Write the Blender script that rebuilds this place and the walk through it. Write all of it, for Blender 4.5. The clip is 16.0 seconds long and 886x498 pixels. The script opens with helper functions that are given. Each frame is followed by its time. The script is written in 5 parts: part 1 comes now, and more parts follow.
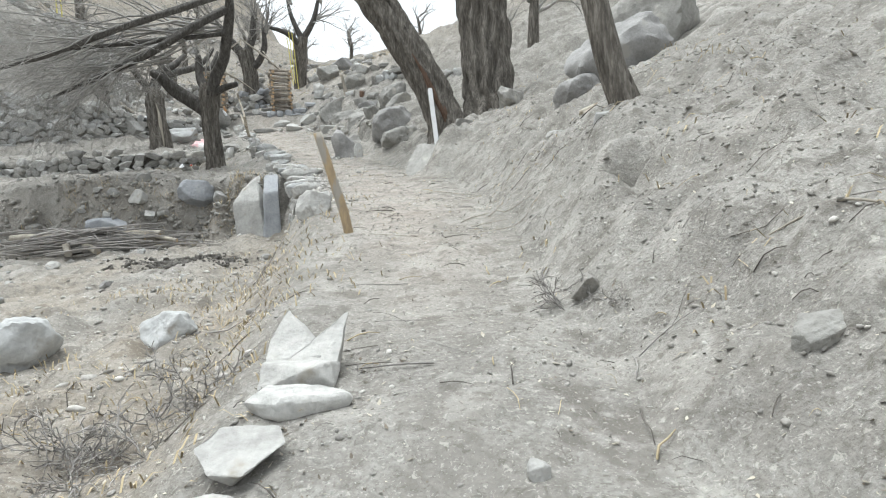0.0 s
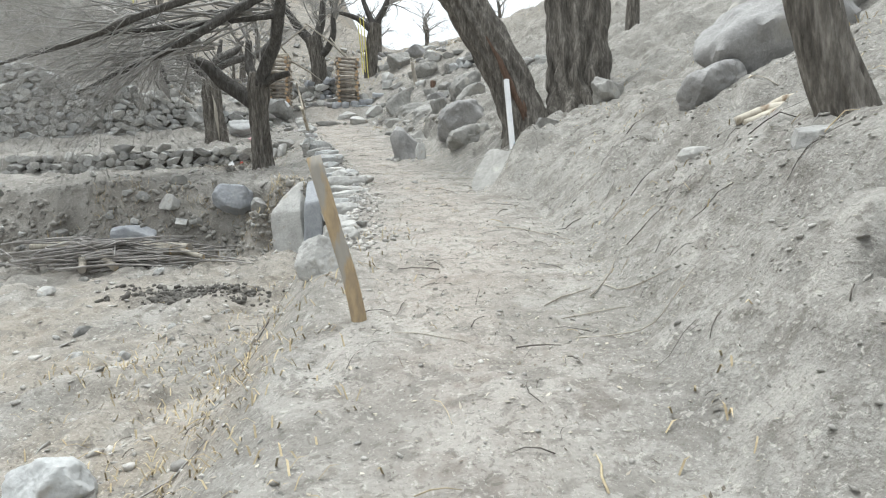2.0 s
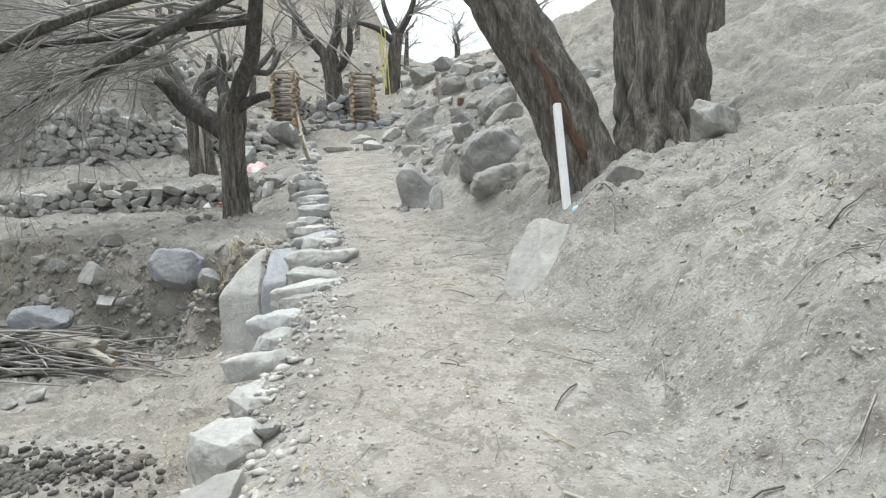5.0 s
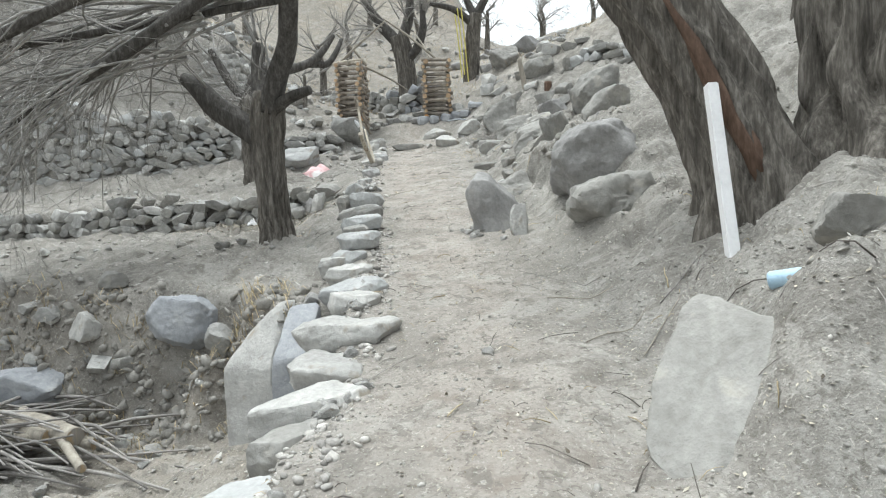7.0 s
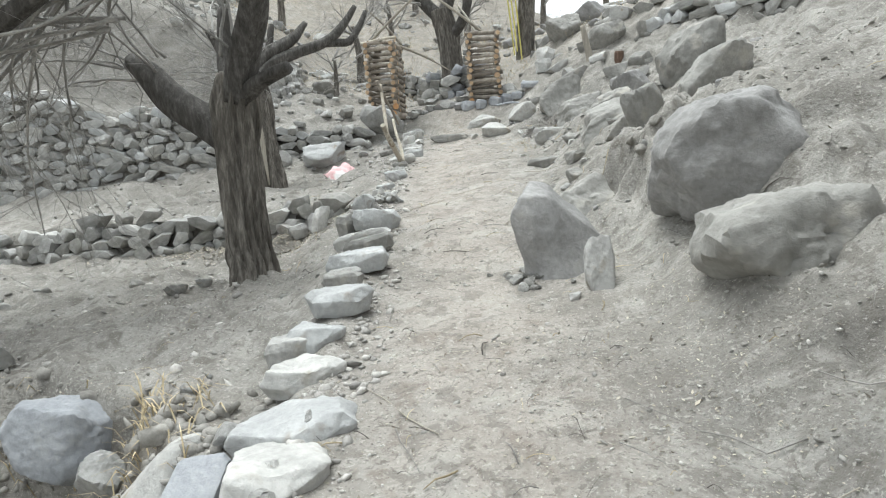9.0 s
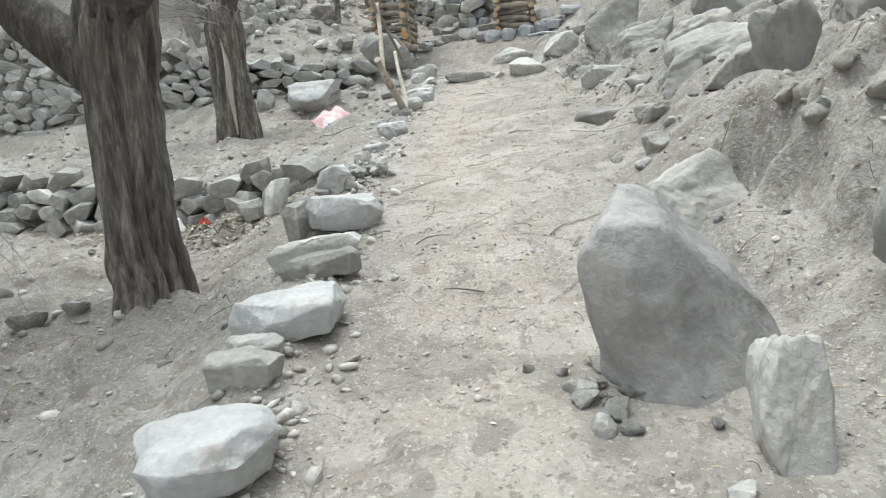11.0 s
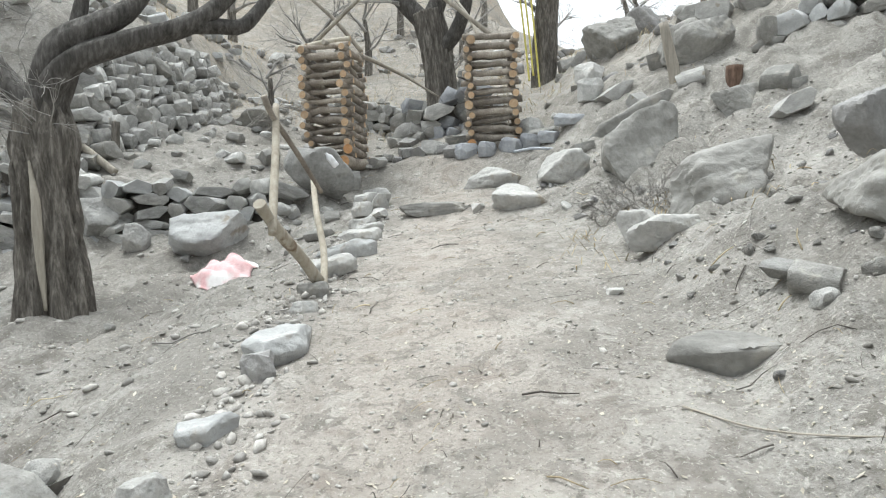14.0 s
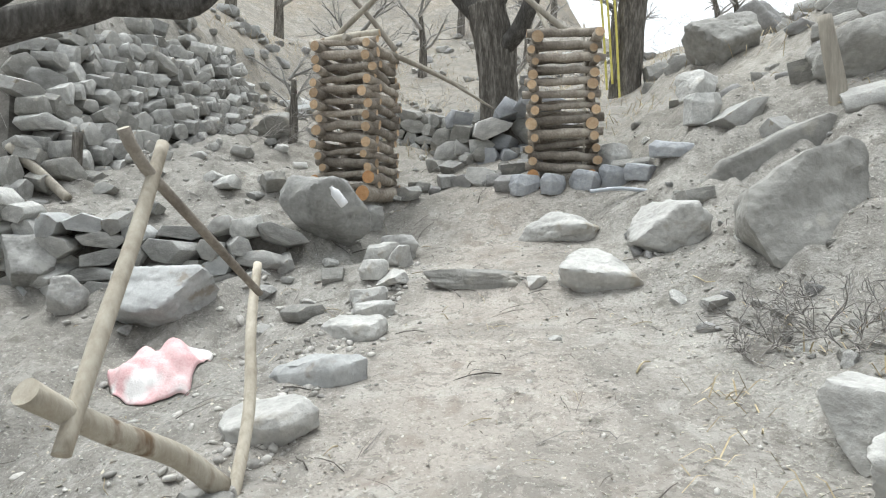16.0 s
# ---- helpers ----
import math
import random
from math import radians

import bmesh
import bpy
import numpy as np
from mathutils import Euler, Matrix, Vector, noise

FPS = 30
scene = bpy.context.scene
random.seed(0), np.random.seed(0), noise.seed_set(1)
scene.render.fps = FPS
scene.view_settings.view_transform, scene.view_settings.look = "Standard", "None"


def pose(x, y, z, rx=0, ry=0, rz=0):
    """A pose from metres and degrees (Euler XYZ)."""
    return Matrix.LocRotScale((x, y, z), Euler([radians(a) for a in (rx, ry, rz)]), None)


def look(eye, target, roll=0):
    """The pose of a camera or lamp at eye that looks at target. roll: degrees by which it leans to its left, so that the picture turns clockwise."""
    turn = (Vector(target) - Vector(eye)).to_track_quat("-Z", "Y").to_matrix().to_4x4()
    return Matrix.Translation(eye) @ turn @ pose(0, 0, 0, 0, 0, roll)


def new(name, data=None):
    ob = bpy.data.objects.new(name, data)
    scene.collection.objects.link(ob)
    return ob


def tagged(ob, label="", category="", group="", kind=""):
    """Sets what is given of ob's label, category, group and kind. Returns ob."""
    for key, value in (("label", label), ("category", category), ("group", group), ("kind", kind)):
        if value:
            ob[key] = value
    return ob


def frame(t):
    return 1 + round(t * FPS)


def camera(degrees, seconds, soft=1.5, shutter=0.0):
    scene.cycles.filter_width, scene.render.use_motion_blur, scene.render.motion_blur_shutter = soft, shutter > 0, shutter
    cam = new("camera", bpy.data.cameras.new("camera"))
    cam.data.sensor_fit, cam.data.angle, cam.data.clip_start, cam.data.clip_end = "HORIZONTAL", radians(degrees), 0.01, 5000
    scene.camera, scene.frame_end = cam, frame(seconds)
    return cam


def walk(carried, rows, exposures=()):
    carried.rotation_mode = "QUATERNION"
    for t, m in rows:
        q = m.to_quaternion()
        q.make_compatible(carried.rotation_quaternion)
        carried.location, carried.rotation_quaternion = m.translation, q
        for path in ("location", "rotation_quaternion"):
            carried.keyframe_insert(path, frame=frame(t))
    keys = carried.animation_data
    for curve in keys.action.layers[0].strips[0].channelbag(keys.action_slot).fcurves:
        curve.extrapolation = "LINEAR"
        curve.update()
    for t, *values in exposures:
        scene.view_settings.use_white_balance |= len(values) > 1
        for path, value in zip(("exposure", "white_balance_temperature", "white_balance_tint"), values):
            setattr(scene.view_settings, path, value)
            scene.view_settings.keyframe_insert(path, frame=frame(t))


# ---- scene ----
cam = camera(71.7, 16.0, soft=1.15)
METRES, EYE, TILT, LEAN, TURN = 19.0, 1.35, -4.5, 2.5, 0.0
ROWS = [
    (0.0, 0.0, 0.0, 0.0, 0.0, 0.0, -0.0),
    (0.5, 0.0021, 0.0302, 0.01, 2.59, -2.52, 0.12),
    (1.0, -0.0022, 0.0571, 0.0171, 2.0, -2.67, -0.53),
    (1.5, 0.0007, 0.0851, 0.0222, 6.29, -2.94, 0.09),
    (2.0, 0.0, 0.1117, 0.0312, 6.88, -1.12, -1.88),
    (2.5, -0.0018, 0.1394, 0.044, 4.88, -1.36, -0.31),
    (3.0, 0.0019, 0.1697, 0.052, 9.51, -2.7, 2.4),
    (3.5, -0.0023, 0.1982, 0.0598, 5.51, -2.01, -0.64),
    (4.0, -0.0062, 0.2255, 0.0665, 7.51, -0.49, -1.98),
    (6.5, -0.027, 0.3631, 0.1044, 14.75, -0.03, -0.05),
    (7.0, -0.034, 0.3945, 0.1107, 18.14, -1.55, -1.06),
    (7.5, -0.0447, 0.4268, 0.1174, 15.23, -5.19, -3.02),
    (8.0, -0.0511, 0.4608, 0.1237, 22.65, -2.56, 0.35),
    (10.5, -0.1012, 0.6154, 0.1481, 24.26, -5.66, 0.44),
    (11.0, -0.1123, 0.6419, 0.1535, 25.5, -8.6, -0.82),
    (11.5, -0.1229, 0.6726, 0.1596, 24.98, -5.13, 1.75),
    (12.0, -0.1388, 0.6999, 0.1678, 26.28, -3.55, -0.77),
    (12.5, -0.1509, 0.7257, 0.1753, 20.43, -4.24, -0.11),
    (13.0, -0.1616, 0.7563, 0.1847, 25.69, -2.29, 1.03),
    (13.5, -0.1749, 0.7854, 0.1913, 19.46, -3.99, -1.3),
    (14.0, -0.1845, 0.8127, 0.1956, 22.46, 0.62, -1.13),
    (14.5, -0.1975, 0.8397, 0.2011, 25.29, -2.24, -0.66),
    (15.0, -0.2073, 0.8681, 0.2124, 21.39, -4.26, -0.25),
    (15.5, -0.2155, 0.8977, 0.2255, 29.7, -1.51, 1.02),
    (16.0, -0.2257, 0.9238, 0.2344, 27.65, 0.48, -3.98),
]
walk(cam, [(t, pose(0, 0, EYE, TILT, LEAN, TURN) @ pose(METRES * x, METRES * y, METRES * z, 90 + pitch, roll, yaw)) for t, x, y, z, yaw, pitch, roll in ROWS], exposures=[(0.0, 1.02, 6150, 5), (6.5, 1.02, 6150, 4), (10.5, 1.14, 6180, 4), (16.0, 1.14, 6180, 5)])

# ---- overcast daylight ----
world = bpy.data.worlds.new("overcast_sky")
scene.world = world
world.use_nodes = True
wn, wl = world.node_tree.nodes, world.node_tree.links
sky = wn.new("ShaderNodeTexSky")
sky.sky_type, sky.sun_disc = "NISHITA", False
sky.sun_elevation, sky.sun_rotation = radians(70), radians(-60)
sky.air_density, sky.dust_density = 1.0, 4.0
veil = wn.new("ShaderNodeHueSaturation")
veil.inputs["Saturation"].default_value = .12
wl.new(sky.outputs[0], veil.inputs["Color"])
wl.new(veil.outputs[0], wn["Background"].inputs["Color"])
wn["Background"].inputs["Strength"].default_value = .15
sun_data = bpy.data.lights.new("sun", "SUN")
sun_data.energy, sun_data.angle, sun_data.color = .95, radians(30), (1, .985, .965)
sun = new("sun", sun_data)
sun.matrix_world = look((-7, 9, 34), (-2, 8, 0))

# ---- materials ----
def material(name, tones, scale=3.0, rough=.9, bump=.3, fine=40.0, vary=.25, stretch=(1, 1, 1), fine_mix=.4, island=False, metal=0.0, spots=None):
    """Two scales of noise over a ramp of tones, with a bump of the fine grain; vary: brightness from piece to piece."""
    m = bpy.data.materials.new(name)
    m.use_nodes = True
    n, l = m.node_tree.nodes, m.node_tree.links
    b = n["Principled BSDF"]
    b.inputs["Roughness"].default_value, b.inputs["Metallic"].default_value = rough, metal
    b.inputs["Specular IOR Level"].default_value = .25
    co, mp = n.new("ShaderNodeTexCoord"), n.new("ShaderNodeMapping")
    mp.inputs["Scale"].default_value = stretch
    l.new(co.outputs["Object"], mp.inputs["Vector"])
    big, small = n.new("ShaderNodeTexNoise"), n.new("ShaderNodeTexNoise")
    big.inputs["Scale"].default_value, big.inputs["Detail"].default_value, big.inputs["Roughness"].default_value = scale, 5, .6
    small.inputs["Scale"].default_value, small.inputs["Detail"].default_value, small.inputs["Roughness"].default_value = fine, 6, .65
    l.new(mp.outputs[0], big.inputs["Vector"]), l.new(mp.outputs[0], small.inputs["Vector"])
    mix = n.new("ShaderNodeMix")
    mix.inputs[0].default_value = fine_mix
    l.new(big.outputs[0], mix.inputs[2]), l.new(small.outputs[0], mix.inputs[3])
    ramp = n.new("ShaderNodeValToRGB")
    e = ramp.color_ramp.elements
    e[0].position, e[0].color = .33, (*tones[0], 1)
    e[1].position, e[1].color = .67, (*tones[-1], 1)
    for k, tone in enumerate(tones[1:-1]):
        e.new(.33 + .34 * (k + 1) / (len(tones) - 1)).color = (*tone, 1)
    l.new(mix.outputs[0], ramp.inputs[0])
    out = ramp.outputs[0]
    if spots:
        sp, st = n.new("ShaderNodeTexNoise"), n.new("ShaderNodeMapRange")
        sp.inputs["Scale"].default_value, sp.inputs["Detail"].default_value = spots[1], 4
        l.new(mp.outputs[0], sp.inputs["Vector"]), l.new(sp.outputs[0], st.inputs[0])
        st.inputs[1].default_value, st.inputs[2].default_value = spots[2], spots[2] + .08
        sm = n.new("ShaderNodeMix")
        sm.data_type = "RGBA"
        l.new(st.outputs[0], sm.inputs[0]), l.new(out, sm.inputs[6])
        sm.inputs[7].default_value = (*spots[0], 1)
        out = sm.outputs[2]
    if vary:
        hs, mr = n.new("ShaderNodeHueSaturation"), n.new("ShaderNodeMapRange")
        src = n.new("ShaderNodeNewGeometry").outputs["Random Per Island"] if island else n.new("ShaderNodeObjectInfo").outputs["Random"]
        mr.inputs[3].default_value, mr.inputs[4].default_value = 1 - vary, 1 + vary
        l.new(src, mr.inputs[0]), l.new(mr.outputs[0], hs.inputs["Value"]), l.new(out, hs.inputs["Color"])
        out = hs.outputs[0]
    l.new(out, b.inputs["Base Color"])
    bp = n.new("ShaderNodeBump")
    bp.inputs["Strength"].default_value, bp.inputs["Distance"].default_value = bump, .03
    l.new(mix.outputs[0], bp.inputs["Height"]), l.new(bp.outputs[0], b.inputs["Normal"])
    return m


def ground_material():
    """Pale dust: a trodden path, grey loam on the bank, straw on the left slope; the masks are stored on the mesh."""
    m = material("dusty_earth", [(.155, .147, .132), (.262, .25, .227), (.375, .36, .33)], 2.2, 1, 1.0, 42, 0, fine_mix=.52, spots=((.17, .158, .14), 4.5, .575))
    n, l = m.node_tree.nodes, m.node_tree.links
    b = n["Principled BSDF"]
    out = b.inputs["Base Color"].links[0].from_socket
    for attr, tone, amount in (("trodden", (.50, .42, .355), .92), ("straw", (.38, .30, .205), .85), ("litter", (.165, .137, .11), .65)):
        a, mul, mx, nz = n.new("ShaderNodeAttribute"), n.new("ShaderNodeMath"), n.new("ShaderNodeMix"), n.new("ShaderNodeTexNoise")
        a.attribute_name = attr
        nz.inputs["Scale"].default_value, nz.inputs["Detail"].default_value = 5, 6
        mul.operation = "MULTIPLY"
        k = n.new("ShaderNodeMapRange")
        k.inputs[1].default_value, k.inputs[2].default_value, k.inputs[4].default_value = .32, .6, amount
        l.new(nz.outputs[0], k.inputs[0])
        l.new(a.outputs["Fac"], mul.inputs[0]), l.new(k.outputs[0], mul.inputs[1])
        mx.data_type = "RGBA"
        l.new(mul.outputs[0], mx.inputs[0]), l.new(out, mx.inputs[6])
        mx.inputs[7].default_value = (*tone, 1)
        out = mx.outputs[2]
    for scale, edge, tone, amount in ((.9, .53, (.20, .187, .166), .5), (1.7, .56, (.42, .40, .365), .4), (7, .55, (.18, .167, .148), .6), (24, .585, (.14, .128, .111), .6), (33, .60, (.48, .455, .41), .58), (75, .61, (.13, .12, .106), .55), (90, .62, (.51, .49, .445), .55)):
        nz, k, mx = n.new("ShaderNodeTexNoise"), n.new("ShaderNodeMapRange"), n.new("ShaderNodeMix")
        nz.inputs["Scale"].default_value, nz.inputs["Detail"].default_value, nz.inputs["Roughness"].default_value = scale, 4, .6
        nz.inputs["Distortion"].default_value = .6
        l.new(n["Mapping"].outputs[0], nz.inputs["Vector"]), l.new(nz.outputs[0], k.inputs[0])
        k.inputs[1].default_value, k.inputs[2].default_value, k.inputs[4].default_value = edge, edge + .05, amount
        mx.data_type = "RGBA"
        l.new(k.outputs[0], mx.inputs[0]), l.new(out, mx.inputs[6])
        mx.inputs[7].default_value = (*tone, 1)
        out = mx.outputs[2]
    l.new(out, b.inputs["Base Color"])
    return m


EARTH = ground_material()
CLOD = material("loose_clod", [(.20, .189, .17), (.275, .262, .237), (.36, .345, .314)], 6, 1, .6, 50, .12, island=True)
PEBBLE = material("pebble", [(.26, .245, .222), (.39, .373, .345), (.54, .52, .485)], 9, .9, .4, 60, .35, island=True)
LEAF = material("dry_leaf", [(.26, .225, .175), (.38, .345, .28), (.50, .47, .40)], 9, .8, .2, 60, .4, island=True)
LEAF_DARK = material("brown_leaf_crumb", [(.09, .075, .058), (.15, .128, .102), (.22, .19, .155)], 9, .85, .2, 60, .4, island=True)
TWIG_DARK = material("dark_twig", [(.06, .052, .045), (.11, .098, .086), (.18, .163, .145)], 4, .85, .3, 50, .3, island=True)
TWIG = material("grey_twig", [(.17, .158, .146), (.28, .264, .247), (.41, .392, .367)], 4, .85, .3, 50, .3, island=True)
BRANCH = material("grey_branch", [(.19, .182, .17), (.31, .298, .28), (.46, .445, .42)], 5, .85, .4, 45, .25, island=True)
STRAW = material("dry_straw", [(.26, .20, .12), (.40, .33, .21), (.52, .44, .30)], 5, .8, .2, 60, .35, island=True)
STONE = material("grey_field_stone", [(.245, .241, .228), (.39, .384, .365), (.54, .53, .505)], 3.5, .85, .9, 26, .33, spots=((.46, .45, .42), 5, .62))
STONE_BLUE = material("blue_grey_stone", [(.22, .229, .242), (.31, .319, .332), (.40, .405, .413)], 3, .8, .7, 30, .12, spots=((.42, .42, .41), 3, .64))
STONE_PALE = material("pale_chalky_stone", [(.30, .292, .275), (.41, .402, .38), (.53, .518, .49)], 3.5, .9, .9, 26, .15, spots=((.33, .30, .25), 4, .62))
STONE_WARM = material("earthy_boulder_stone", [(.195, .189, .174), (.285, .277, .257), (.385, .375, .35)], 3, .95, 1.0, 20, .15, spots=((.40, .38, .34), 4, .6))
STONE_LIGHT = material("light_grey_slab_stone", [(.31, .312, .306), (.41, .412, .404), (.52, .522, .51)], 3, .85, .7, 30, .08, spots=((.30, .27, .23), 4, .62))
STONE_DARK = material("dark_grey_boulder_stone", [(.20, .195, .188), (.285, .278, .269), (.39, .381, .368)], 3, .85, .8, 30, .08, spots=((.36, .345, .32), 3, .63))
# dark tone painting the shade between wall stones; also the dung heap's own colour
GAP_SHADE_DUNG = material("gap_shade_and_dung", [(.07, .065, .058), (.12, .112, .10), (.18, .168, .152)], 7, 1, .8, 30, 0)
BARK = material("furrowed_grey_bark", [(.03, .027, .023), (.13, .118, .102), (.32, .296, .262)], 11, .95, 1.0, 40, .12, stretch=(1, 1, .16), fine_mix=.5)
BARK_RED = material("reddish_rotten_bark", [(.06, .04, .03), (.13, .085, .062), (.22, .15, .11)], 9, .95, .9, 30, .1, stretch=(1, 1, .25), fine_mix=.5)
BARE_WOOD = material("bare_grey_wood", [(.22, .195, .165), (.34, .31, .26), (.47, .43, .36)], 7, .8, .5, 40, .1, stretch=(1, 1, .12))
POLE_WOOD = material("peeled_pole_wood", [(.30, .262, .205), (.44, .395, .32), (.57, .53, .45)], 6, .75, .4, 40, .18, stretch=(1, 1, .3), spots=((.20, .14, .09), 8, .63))
ORANGE_WOOD = material("debarked_orange_wood", [(.25, .20, .15), (.38, .29, .18), (.48, .37, .23)], 5, .75, .5, 40, .1, stretch=(1, 1, .3), spots=((.34, .315, .275), 9, .50))
LOG_BARK = material("log_bark", [(.14, .118, .10), (.275, .24, .20), (.43, .39, .335)], 6, .9, .6, 40, .38, spots=((.42, .38, .32), 7, .64))
CUT_END = material("fresh_sawn_end", [(.34, .22, .125), (.45, .32, .20), (.55, .43, .30)], 14, .75, .3, 60, .3)
CUT_FRESH = material("fresh_orange_butt", [(.36, .18, .08), (.47, .26, .12), (.55, .34, .18)], 14, .75, .3, 60, .15)
BARK_DARK = material("dark_limb_bark", [(.035, .033, .03), (.088, .082, .075), (.175, .166, .154)], 14, .95, 1.0, 40, .1, stretch=(1, 1, .3), fine_mix=.5)
PLASTER = material("white_painted_plank", [(.68, .68, .68), (.78, .78, .78), (.84, .84, .84)], 4, .5, .1, 40, 0)
PINK = material("pink_cloth", [(.62, .34, .35), (.74, .50, .50), (.80, .64, .63)], 5, .9, .5, 70, 0, spots=((.82, .79, .77), 2.2, .54))
BLUE_PLASTIC = material("pale_blue_plastic", [(.30, .45, .58), (.42, .57, .68), (.55, .68, .76)], 6, .3, .15, 40, 0)
WHITE_PLASTIC = material("white_plastic", [(.70, .71, .72), (.80, .80, .81), (.86, .86, .87)], 8, .45, .2, 50, 0)
RED_PLASTIC = material("red_wrapper", [(.45, .05, .03), (.60, .08, .05), (.68, .14, .1)], 9, .4, .2, 50, 0)
YELLOW = material("yellow_strap", [(.55, .48, .10), (.68, .60, .16), (.76, .70, .30)], 9, .7, .2, 60, 0)
GREY_PIPE = material("grey_plastic_pipe", [(.30, .32, .35), (.38, .40, .43), (.45, .47, .50)], 9, .5, .1, 60, 0)
BLACK = material("black_rubber", [(.02, .02, .02), (.035, .035, .035), (.06, .06, .06)], 9, .7, .2, 60, 0)


# ---- the lie of the land: a sloping path, a bank on its right, terraces on its left ----
PATH_Y = (-60, -5, 0, 4, 5, 7.6, 9.4, 10.8, 13, 14.6, 16.5, 18.5, 20, 22.1, 22.5, 23.7, 24.4, 27, 45, 60, 400)
PATH_Z = (-9, -.55, .22, .86, 1.08, 1.47, 1.69, 1.83, 2.2, 2.48, 2.9, 3.33, 3.6, 3.95, 4.12, 4.4, 4.95, 6.1, 11.7, 12.3, 14)
LEFT_Y = (-10, 0, 4, 6.9, 8.7, 10.5, 12.6, 14.5, 16.8, 18, 19.9, 22, 24, 40)
LEFT_X = (-.6, -.6, -.78, -1.33, -1.85, -2.3, -3.0, -3.9, -4.95, -5.55, -6.35, -7.05, -7.7, -9)
RIGHT_Y = (-10, 0, 5, 7, 9.4, 11, 13, 14.6, 16.3, 18.6, 20.4, 22.5, 24, 40)
RIGHT_X = (.9, .8, .6, .5, .1, -.45, -1.2, -1.6, -2.65, -3.3, -3.8, -4.9, -5.6, -8)


def step(a, b, v):
    v = np.clip((v - a) / (b - a), 0, 1)
    return v * v * (3 - 2 * v)


def lumps(x, y, size, seed):
    """Smooth value noise, about -1 to 1."""
    u, v = x / size, y / size
    i, j = np.floor(u), np.floor(v)
    fu, fv = u - i, v - j
    fu, fv = fu * fu * (3 - 2 * fu), fv * fv * (3 - 2 * fv)

    def rnd(a, b):
        s = np.sin(a * 127.1 + b * 311.7 + seed * 74.7) * 43758.5453
        return (s - np.floor(s)) * 2 - 1
    return ((rnd(i, j) * (1 - fu) + rnd(i + 1, j) * fu) * (1 - fv)
            + (rnd(i, j + 1) * (1 - fu) + rnd(i + 1, j + 1) * fu) * fv)


def wall_low_y(x):
    """Front line of the low terrace wall."""
    return 17.0 + (np.minimum(x, -6.3) + 6.3) * .13


def behind_wall_high(x, y):
    """Distance behind the front of the higher terrace wall."""
    return (y - 22.35 - (x + 8.6) * .62) * .85


